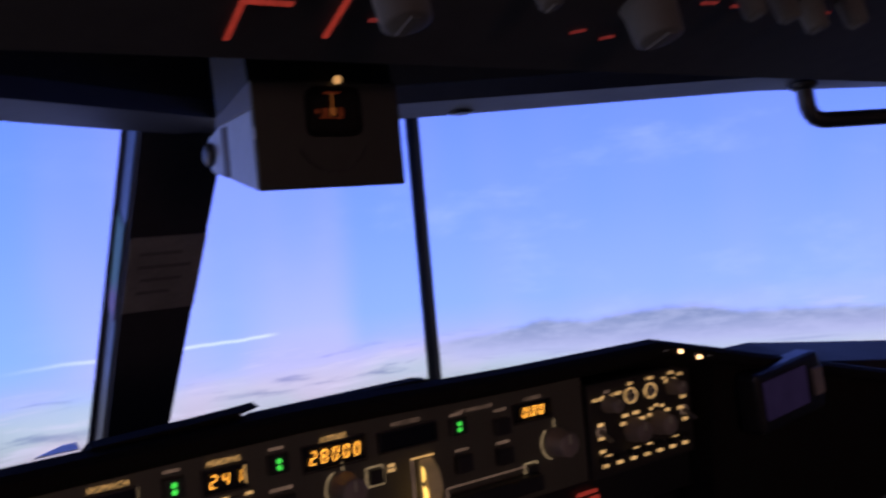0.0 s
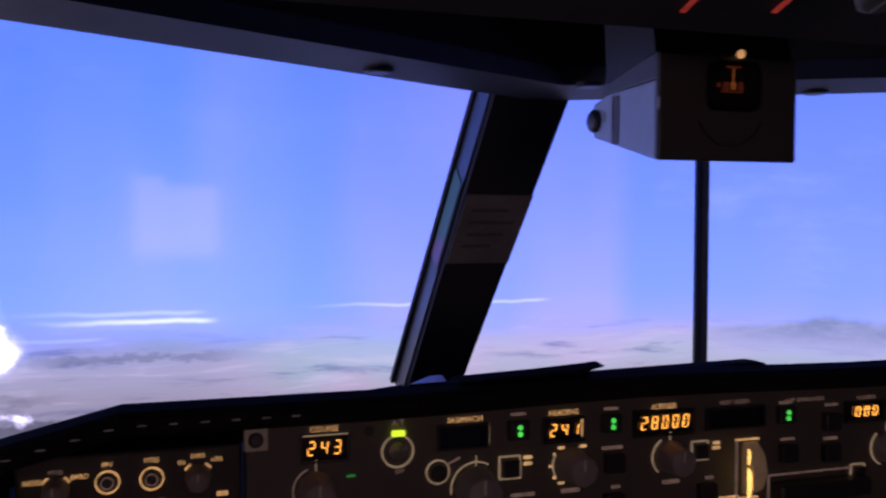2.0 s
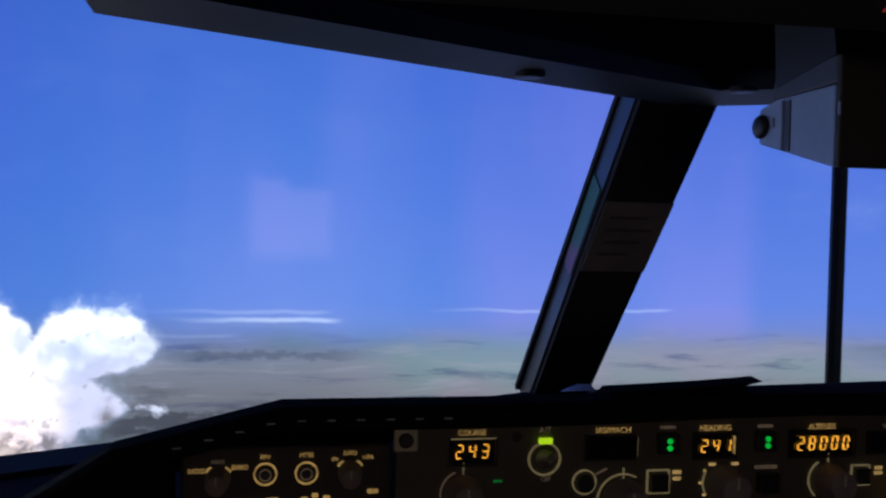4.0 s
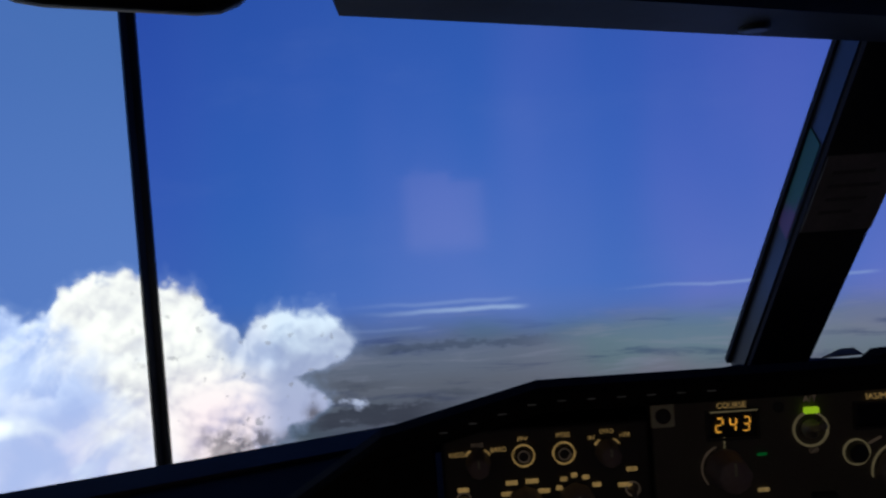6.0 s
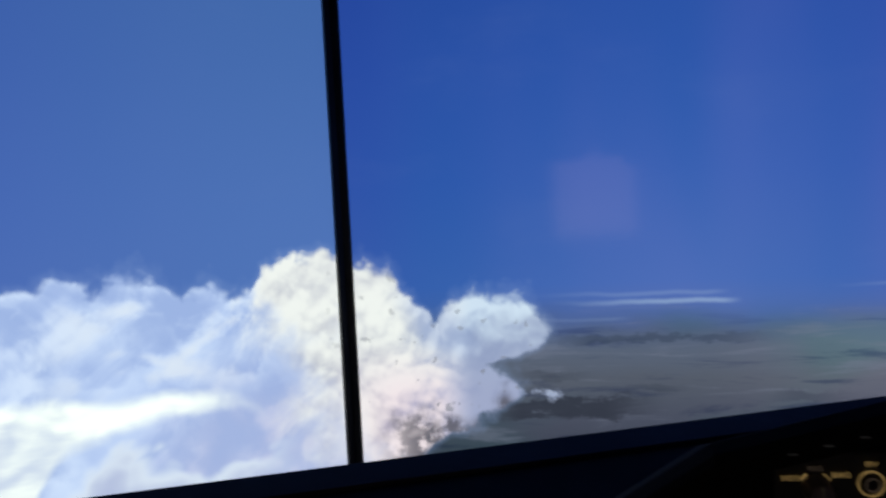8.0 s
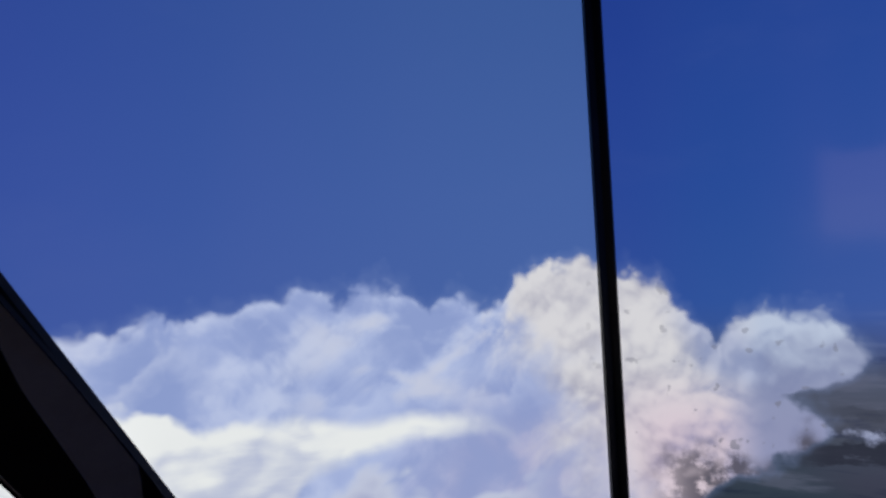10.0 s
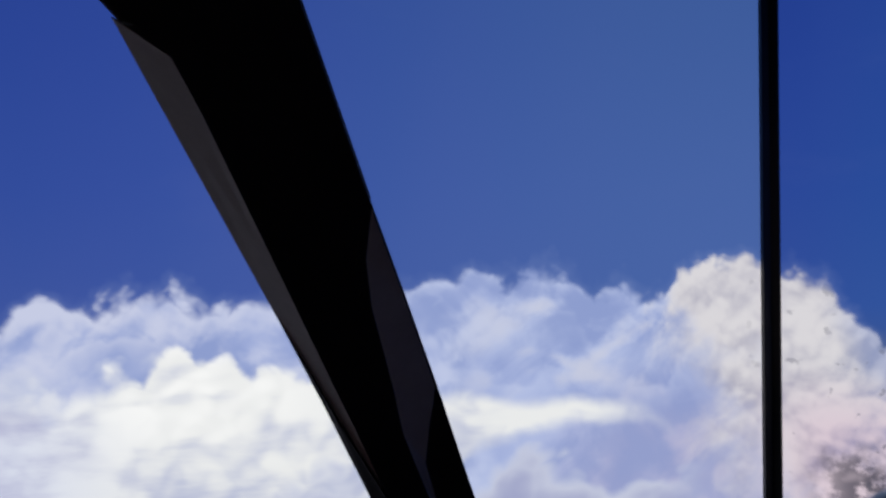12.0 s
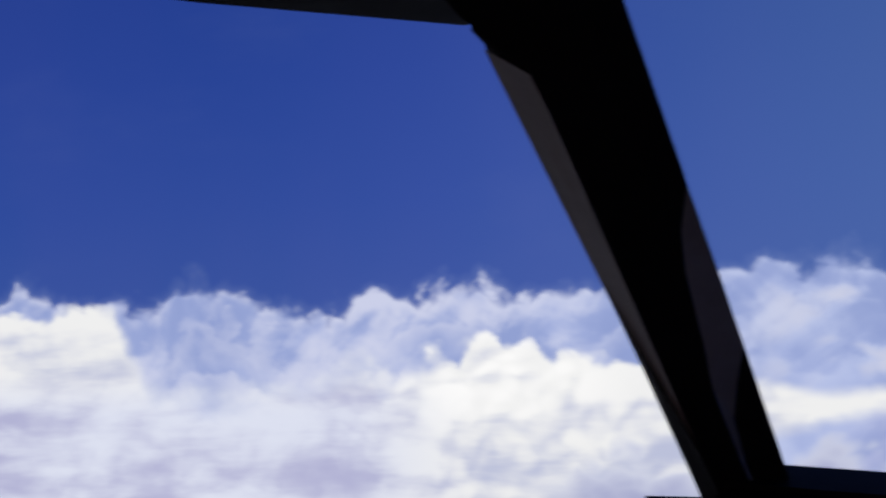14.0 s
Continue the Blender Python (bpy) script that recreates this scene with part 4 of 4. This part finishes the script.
# ---------------------------------------------------------------- mode control panel
mcp = thing("mode_control_panel", (0, 0.02, 0.985), "brown-grey autopilot panel with amber figures under the glareshield", "control panel")
part("faceplate", box((0, 0.006, 1.025), (0.444, 0.012, 0.080), 0.0015), M_PLATE, mcp)
part("housing", box((0, 0.028, 1.022), (0.430, 0.030, 0.070)), M_BEZEL, mcp)
part("corner_bracket", box((-0.2165, -0.0015, 1.0555), (0.0125, 0.003, 0.0125), 0.001), M_SCREW, mcp, "pale square bracket with a dark screw")
part("screw_head", turned([(0.0040, 0), (0.0040, 0.0012), (0.003, 0.0018)], (-0.2165, -0.003, 1.0555), n=18), M_DARKBTN, mcp)
part("screw_hole", turned([(0.0030, 0), (0.0030, 0.0005)], (-0.156, -0.0002, 1.0555), n=14), M_DARKBTN, mcp)

for text, x, z, w, h, m in (("COURSE", -0.1805, 1.0582, 0.0150, 0.0030, M_LETTER), ("IAS/MACH", -0.1010, 1.0580, 0.0200, 0.0032, M_LETTER), ("HEADING", -0.0405, 1.0580, 0.0185, 0.0032, M_LETTER),
                            ("ALTITUDE", 0.0255, 1.0575, 0.0170, 0.0032, M_LETTER), ("VERT SPEED", 0.0750, 1.0570, 0.0215, 0.0026, M_LETTER_DIM), ("A/T", -0.1400, 1.0588, 0.0070, 0.0034, M_LETTER_DIM),
                            ("A/P ENGAGE", 0.1270, 1.0555, 0.0300, 0.0026, M_LETTER_DIM), ("COURSE", 0.1760, 1.0540, 0.0150, 0.0026, M_LETTER_DIM), ("OFF", -0.1390, 1.0318, 0.0050, 0.0026, M_LETTER_DIM)):
    part("lettering", letters(text, x, z, h, w), m, mcp)
for x0, x1, z0, z1 in ((-0.1925, -0.1680, 1.0415, 1.0550), (-0.1165, -0.0885, 1.0425, 1.0545), (-0.0525, -0.0290, 1.0418, 1.0545), (0.0060, 0.0450, 1.0410, 1.0550), (0.0560, 0.0960, 1.0420, 1.0530), (0.1600, 0.1900, 1.0395, 1.0510)):
    window(mcp, x0, x1, z0, z1)
for text, x0, x1, z0, z1 in (("243", -0.1910, -0.1700, 1.0435, 1.0535), ("241", -0.0510, -0.0300, 1.0435, 1.0530), ("28000", 0.0080, 0.0435, 1.0430, 1.0535), ("000", 0.1650, 0.1855, 1.0410, 1.0496)):
    pitch, tall = (x1 - x0) / len(text), (z1 - z0) * 0.70
    for i, ch in enumerate(text):
        part("figure", seven(ch, x0 + pitch * (i + 0.5), (z0 + z1) / 2, pitch * 0.44, tall, pitch * 0.062), M_AMBER, mcp, "lit amber figure")
# the side light on the window edges, put in as thin glowing bars
part("window_glint", bar(-0.1800, 1.0556, 0.0245, 0.0007, -0.0034), M_RING, mcp)
part("window_glint", box((-0.0872, -0.0012, 1.0488), (0.0009, 0.0012, 0.0110)), M_RING, mcp)
part("window_glint", box((-0.0293, -0.0018, 1.0485), (0.0008, 0.0012, 0.0100)), M_LETTER, mcp)

for x, z, lab in ((-0.0690, 1.0500, 1.0590), (-0.0100, 1.0500, 1.0585), (0.1130, 1.0470, 1.0545)):
    b = part("mode_button", box((x, -0.0015, z), (0.0125, 0.005, 0.0115), 0.001), M_DARKBTN, mcp)
    part("mode_light", turned([(0.0016, 0), (0.0016, 0.0006), (0.0010, 0.0010)], (x, -0.0040, z + 0.0019), n=14), M_GREEN, b, "lit green lamp")
    part("mode_light", turned([(0.0016, 0), (0.0016, 0.0006), (0.0010, 0.0010)], (x, -0.0040, z - 0.0019), n=14), M_GREEN, b, "lit green lamp")
    part("caption", bar(x, lab, 0.0095, 0.0018), M_LETTER_DIM, mcp)
for x, z, w, h in ((-0.0660, 1.0120, 0.0150, 0.0022), (-0.0360, 1.0118, 0.0120, 0.0026), (-0.0065, 1.0112, 0.0060, 0.0022), (0.0310, 1.0110, 0.0120, 0.0026), (0.0580, 1.0112, 0.0060, 0.0022),
                   (-0.0090, 1.0350, 0.0140, 0.0022), (0.1150, 1.0310, 0.0105, 0.0018), (0.1480, 1.0510, 0.0100, 0.0020), (0.1480, 1.0290, 0.0110, 0.0022)):
    part("caption", bar(x, z, w, h), M_LETTER_DIM, mcp)
for x, z, w in ((-0.0630, 1.0335, 0.0054), (-0.0630, 1.0300, 0.0050), (0.0625, 1.0325, 0.0050), (0.0625, 1.0295, 0.0054), (-0.1660, 1.0130, 0.0060)):
    part("caption", bar(x, z, w, 0.0022), M_LETTER_HOT, mcp)
for x, z, s in ((-0.0740, 1.0285, 0.0128), (0.0510, 1.0285, 0.0115), (0.1700, 1.0050, 0.0105)):
    square_button(mcp, x, z, s)
for x, z in ((-0.0080, 1.0260), (0.1150, 1.0220), (0.1480, 1.0200), (0.1480, 1.0400), (-0.0660, 1.0020), (-0.0080, 1.0020), (0.0560, 1.0020), (-0.1350, 1.0040)):
    part("button", box((x, -0.0018, z), (0.0125, 0.006, 0.0115), 0.001), M_DARKBTN, mcp)

# autothrottle switch with its lit lamp and ring
part("switch_ring", ring_arc((-0.1400, 1.0430), 0.0088, 0.0010, 0, 360), M_RING, mcp)
part("toggle_switch", turned([(0.0048, 0), (0.0048, 0.002), (0.0022, 0.003), (0.0016, 0.010), (0.0024, 0.016), (0.0010, 0.018)], (-0.1400, 0, 1.0430), axis=(0, -0.94, 0.33), n=18), M_METAL, mcp, "small metal toggle", True)
part("engage_lamp", box((-0.1400, -0.0022, 1.0533), (0.0078, 0.003, 0.0034), 0.0009), M_LIME, mcp, "lit lime-green lamp")
part("small_led", box((-0.1660, -0.0012, 1.0318), (0.0048, 0.0010, 0.0012)), M_GREEN_DIM, mcp, "small green lamp")
# speed changeover button
part("switch_ring", ring_arc((-0.1170, 1.0295), 0.0066, 0.0008, 0, 360), M_RING, mcp)
part("push_button", turned([(0.0052, 0), (0.0050, 0.004), (0.0044, 0.0048)], (-0.1170, 0, 1.0295), n=20), M_DARKBTN, mcp)
part("leader_line", box((-0.1075, -0.0008, 1.0352), (0.0075, 0.0008, 0.0010), 0, Matrix.Rotation(radians(-25), 4, "Y")), M_LETTER_DIM, mcp)
# rotary knobs, each with a lit arc and a pointer line
for x, z, r, a0, a1, line in ((-0.1850, 1.0255, 0.0092, 110, 220, 1.0390), (-0.0945, 1.0185, 0.0112, 60, 190, 1.0340), (0.0300, 1.0265, 0.0090, 120, 230, 1.0390), (0.1930, 1.0200, 0.0092, 130, 250, 1.0330)):
    knob(mcp, x, z, r, 0.017)
    part("knob_arc", ring_arc((x, z), r * 1.32, 0.0007, a0, a1), M_RING if x > -0.1 else M_LETTER_DIM, mcp)
    part("index_line", box((x, -0.0008, line - 0.0006), (0.0006, 0.0010, 0.0072)), M_RING, mcp)
knob(mcp, -0.0350, 1.0270, 0.0092, 0.018)
for a in (60, 120, 145, 180, 215, 240, 300):
    c, s = math.cos(radians(a)), math.sin(radians(a))
    part("scale_mark", box((-0.0350 + c * 0.0138, -0.0008, 1.0270 + s * 0.0120), (0.0042 if a in (60, 120, 240, 300) else 0.0018, 0.0008, 0.0017), 0.0003), M_LETTER_HOT, mcp)
part("knob_arc", ring_arc((-0.0350, 1.0270), 0.0122, 0.0007, 150, 215), M_RING, mcp)
# thumb wheel for vertical speed
part("thumb_wheel", turned([(0.016, 0), (0.0185, 0.001), (0.0185, 0.011), (0.016, 0.012)], (0.0818, 0.008, 1.0145), axis=(1, 0, 0), n=40, ridges=20, depth=-0.03), M_WHEEL, mcp, "cream ribbed thumb wheel with a faint added glow")
for z, h, k in ((1.0250, 0.0050, 0.0016), (1.0085, 0.0095, 0.0030)):
    lens = [(0.0786 + k * math.sin(math.pi * i / 8), z + h * math.cos(math.pi * i / 8)) for i in range(9)]
    part("wheel_glow", prism([(px, -0.0112, pz) for px, pz in lens], (0, 0.0012, 0)), M_GOLD, mcp, "golden light at the wheel's edge")
part("wheel_frame", box((0.0773, -0.0008, 1.0145), (0.0010, 0.0016, 0.0370)), M_LETTER_DIM, mcp)
for dz in (0.0185, -0.0185):
    part("wheel_cap", box((0.0850, -0.0008, 1.0145 + dz), (0.0165, 0.0016, 0.0009)), M_LETTER, mcp, "golden lit line")
part("caption", bar(0.0720, 0.9975, 0.0140, 0.0016), M_LETTER, mcp)
# disengage bar
part("disengage_bar", box((0.1380, -0.006, 0.9985), (0.070, 0.012, 0.011), 0.002), M_DARKBTN, mcp, "black disengage bar")
part("bar_outline", box((0.1375, -0.0008, 1.0085), (0.0720, 0.0012, 0.0009)), M_LETTER_DIM, mcp)
part("bar_outline", box((0.1012, -0.0008, 0.9990), (0.0009, 0.0012, 0.0180)), M_LETTER_DIM, mcp)


# ---------------------------------------------------------------- display control panels at both ends
def efis_panel(dx, side, ink):
    p = thing("display_control_panel", (dx, 0.02, 0.985), f"dark control panel with ringed buttons, {side} of the autopilot panel", "control panel", "display control panels")
    part("faceplate", box((dx, 0.006, 1.0185), (0.108, 0.012, 0.070), 0.0015), M_PLATE_DARK, p)
    part("housing", box((dx, 0.030, 1.0165), (0.100, 0.034, 0.060)), M_BEZEL, p)
    for x in (-0.0115, 0.0095):
        part("switch_ring", ring_arc((dx + x, 1.0390), 0.0056, 0.0008, 0, 360), ink, p)
        b = part("push_button", turned([(0.0042, 0), (0.0040, 0.0016), (0.0034, 0.0022)], (dx + x, 0, 1.0390), n=18), M_DARKBTN, p)
        part("button_rim", ring_arc((dx + x, 1.0390), 0.0029, 0.0006, 0, 360, y=-0.0030, back=-0.0020, n=20), M_LETTER_DIM, b)
    for text, x, z, w, h in (("RADIO", -0.0460, 1.0415, 0.0080, 0.0026), ("BARO", -0.0243, 1.0430, 0.0080, 0.0026), ("MINS", -0.0352, 1.0460, 0.0064, 0.0024), ("FPV", -0.0115, 1.0478, 0.0050, 0.0026),
                             ("MTRS", 0.0095, 1.0485, 0.0070, 0.0026), ("BARO", 0.0320, 1.0490, 0.0068, 0.0024), ("IN", 0.0240, 1.0460, 0.0030, 0.0024), ("HPA", 0.0415, 1.0465, 0.0058, 0.0026)):
        part("lettering", letters(text, dx + x, z, h, w), ink if text not in ("MINS",) else M_LETTER_DIM, p)
    for x, z, r in ((-0.0352, 1.0370, 0.0058), (0.0320, 1.0385, 0.0058)):
        knob(p, dx + x, z, r, 0.013)
        part("knob_arc", ring_arc((dx + x, z), r * 1.25, 0.0008, 30, 60, n=6), ink, p)
        part("knob_arc", ring_arc((dx + x, z), r * 1.25, 0.0008, 120, 150, n=6), ink, p)
    for x, z, w in ((-0.0185, 1.0252, 0.0062), (-0.0080, 1.0255, 0.0068), (-0.0215, 1.0195, 0.0056), (-0.0020, 1.0200, 0.0062), (0.0085, 1.0255, 0.0036), (0.0140, 1.0272, 0.0032), (0.0200, 1.0258, 0.0036),
                    (0.0060, 1.0210, 0.0034), (0.0255, 1.0215, 0.0046), (-0.0438, 1.0230, 0.0060), (-0.0438, 1.0130, 0.0056), (-0.0438, 1.0035, 0.0056), (0.0440, 1.0285, 0.0058), (0.0400, 1.0205, 0.0072), (0.0440, 1.0110, 0.0056)):
        part("caption", bar(dx + x, z, w, 0.0025), ink, p)
    knob(p, dx - 0.0120, 1.0135, 0.0085, 0.014)
    knob(p, dx + 0.0145, 1.0135, 0.0085, 0.014)
    for sx in (-0.0438, 0.0440):
        part("switch_ring", ring_arc((dx + sx, 1.0180), 0.0036, 0.0008, 0, 360, n=18), M_LETTER_DIM, p)
        part("toggle_switch", turned([(0.0026, 0), (0.0026, 0.002), (0.0012, 0.003), (0.0016, 0.012), (0.0007, 0.013)], (dx + sx, 0, 1.0180), axis=(0, -0.9, -0.4), n=14), M_METAL, p, smooth=True)
    for i in range(7):
        x = dx - 0.0420 + i * 0.0140
        part("push_button", box((x, -0.002, 0.9975), (0.0085, 0.006, 0.0050), 0.0008), M_DARKBTN, p)
        part("caption", bar(x, 0.9925, 0.0060, 0.0028), ink, p)
        # glints on some buttons, drawn as small glowing bars
        if i in (0, 2, 3, 5):
            part("button_glint", bar(x, 1.0010, 0.0050, 0.0012, -0.005), ink, p)


efis_panel(-0.2775, "port", M_LETTER)
efis_panel(0.2800, "starboard", M_LETTER_HOT)

# ---------------------------------------------------------------- standby compass under the roof
cp = thing("magnetic_compass", (-0.008, -0.07, 1.285), "grey boxed standby compass hanging under the roof", "compass")
side = [(-0.106, 1.198), (-0.048, 1.2125), (-0.041, 1.222), (-0.046, 1.2315), (-0.060, 1.2335), (-0.106, 1.2345)]
part("housing", prism([(-0.0450, y, z) for y, z in side], (0.0740, 0, 0), bevel=0.0012), M_COMPASS, cp, "grey housing tinted blue for the screen light")
# upper housing and hood coloured darker, for shade under header and roof
part("upper_housing", prism([(-0.0440, y, z) for y, z in ((-0.1055, 1.2350), (-0.052, 1.2340), (-0.056, 1.2440), (-0.1045, 1.2475))], (0.0720, 0, 0), bevel=0.0010), M_SOFFIT, cp, "sloping upper housing darkened for shade under the header")
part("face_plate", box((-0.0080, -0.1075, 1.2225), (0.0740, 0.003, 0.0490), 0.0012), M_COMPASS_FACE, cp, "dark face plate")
part("hood", prism([(-0.0445, y, z) for y, z in ((-0.1045, 1.2475), (-0.058, 1.2395), (-0.052, 1.30), (-0.096, 1.30))], (0.0730, 0, 0)), M_BEZEL, cp)
part("dial_window", box((-0.0070, -0.1092, 1.2325), (0.0270, 0.0012, 0.0225), 0.004), M_DULL_GLASS, cp)
part("compass_card", turned([(0.0100, 0), (0.0100, 0.0005)], (-0.0075, -0.1096, 1.2335), n=4), M_DULL_GLASS, cp)
for x, z, w, h, m in ((-0.0072, 1.2368, 0.0006, 0.0085, M_DIAL), (-0.0072, 1.2325, 0.0026, 0.0036, M_DIAL), (-0.0112, 1.2322, 0.0032, 0.0040, M_DIAL_DIM), (-0.0032, 1.2325, 0.0026, 0.0040, M_DIAL_DIM), (-0.0080, 1.2298, 0.0120, 0.0007, M_DIAL_DIM), (-0.0150, 1.2328, 0.0020, 0.0022, M_DIAL_DIM),
                      (-0.0070, 1.2412, 0.0080, 0.0010, M_DIAL_DIM)):
    part("dial_figure", box((x, -0.1104, z), (w, 0.0006, h), min(w, h) * 0.2), m, cp, "dim orange lit figure")
part("card_lamp", turned([(0.0008, 0), (0.0019, 0.0006), (0.0021, 0.0016), (0.0012, 0.0026)], (-0.0040, -0.1100, 1.2474), axis=(0, -1, -0.2), n=14), M_DIAL_LAMP, cp, "small amber card lamp")
part("bulge_ring", ring_arc((-0.0075, 1.2225), 0.0175, 0.0010, 200, 340, y=-0.1096, back=-0.1088), M_DARKBTN, cp)
part("adjuster_knob", turned([(0.0058, 0), (0.0058, 0.002), (0.0044, 0.0032)], (-0.0464, -0.0500, 1.2215), axis=(-1, 0, 0), n=20), M_BEZEL, cp, "black adjuster knob", True)
# edge highlight put in as a thin metal sliver
part("edge_glint", box((-0.0449, -0.1086, 1.2235), (0.0005, 0.0008, 0.0055), 0.0001), M_METAL, cp, "metal sliver put in as the edge glint")
part("knob_plate", prism([(-0.0462, y, z) for y, z in ((-0.0665, 1.2085), (-0.0480, 1.2130), (-0.0425, 1.2220), (-0.0470, 1.2305), (-0.0665, 1.2325))], (0.0016, 0, 0), bevel=0.0005), M_COMPASS, cp)
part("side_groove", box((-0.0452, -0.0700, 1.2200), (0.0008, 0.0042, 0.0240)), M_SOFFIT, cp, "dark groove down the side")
part("print_mark", box((-0.0466, -0.0600, 1.2225), (0.0004, 0.0010, 0.0050)), M_KNOB, cp)

# ---------------------------------------------------------------- overhead panel
SL = math.atan(0.30)


def over(x, s, d=0.0):
    """A place on the overhead panel: across, along it rearwards from its front edge, and out of its face."""
    return Vector((x, -0.165 - s * math.cos(SL) - d * math.sin(SL), 1.2425 + s * math.sin(SL) - d * math.cos(SL)))


OVN = Vector((0, -math.sin(SL), -math.cos(SL)))
OT = Matrix.Rotation(-SL, 4, "X")
ovh = thing("overhead_panel", (0, -0.3, 1.45), "dark overhead panel with knobs and orange-red markings", "control panel")
part("panel_plate", prism([over(-0.31, 0), over(0.36, 0), over(0.36, 0.46), over(-0.31, 0.46)], -OVN * 0.02), M_SHELL, ovh)
part("front_brow", prism([(-0.31, -0.080, 1.2680), (-0.31, -0.1645, 1.2427), (-0.31, -0.1645, 1.2600), (-0.31, -0.080, 1.2880)], (0.67, 0, 0)), M_SHELL, ovh)


def over_bar(x0, s0, x1, s1, w, m=None):
    a, b = over(x0, s0, 0.0012), over(x1, s1, 0.0012)
    e = (b - a).normalized().cross(OVN) * w / 2
    part("panel_marking", prism([a - e, a + e, b + e, b - e], OVN * 0.0006), m or M_RED, ovh, "lit orange-red marking")


M_RED_DIM = glowing("dim_red_marks", (1.0, 0.12, 0.10), 0.10, 0.6, 200)
for q in ((-0.0782, 0.0150, -0.0800, 0.060, 0.0022), (-0.0430, 0.0195, -0.0450, 0.060, 0.0022), (-0.0780, 0.0385, -0.0620, 0.0388, 0.0024), (-0.031, 0.0325, -0.026, 0.0330, 0.002), (0.063, 0.033, 0.069, 0.036, 0.0018),
          (0.082, 0.030, 0.088, 0.033, 0.0018), (0.113, 0.0615, 0.121, 0.063, 0.002), (0.132, 0.062, 0.150, 0.0625, 0.002), (0.168, 0.063, 0.176, 0.063, 0.002), (0.192, 0.063, 0.199, 0.064, 0.002)):
    over_bar(*q, m=M_RED if q[4] > 0.0021 else M_RED_DIM)
for x, s, r, h in ((-0.033, 0.058, 0.0098, 0.018), (0.087, 0.056, 0.0110, 0.016), (0.024, 0.066, 0.0050, 0.012), (-0.058, 0.070, 0.0050, 0.012), (0.130, 0.072, 0.0055, 0.012), (0.153, 0.072, 0.0055, 0.012), (0.178, 0.068, 0.0058, 0.013), (0.202, 0.073, 0.0055, 0.012)):
    k = part("overhead_knob", turned([(r * 1.1, 0), (r, 0.003), (r * 0.9, h), (r * 0.7, h + 0.001)], over(x, s), axis=OVN, n=20), M_KNOB_DARK, ovh, smooth=True)
    part("knob_pointer", box(over(x, s, h + 0.0014), (r * 0.3, r * 1.2, 0.0012), 0, OT), M_KNOB_DARK, k)
for i in range(6):
    for j in range(2):
        x, s = -0.29 + i * 0.040, 0.12 + j * 0.10
        part("toggle_switch", turned([(0.005, 0), (0.005, 0.003), (0.002, 0.004), (0.003, 0.018), (0.0015, 0.02)], over(x, s), axis=OVN, n=12), M_METAL, ovh, smooth=True)
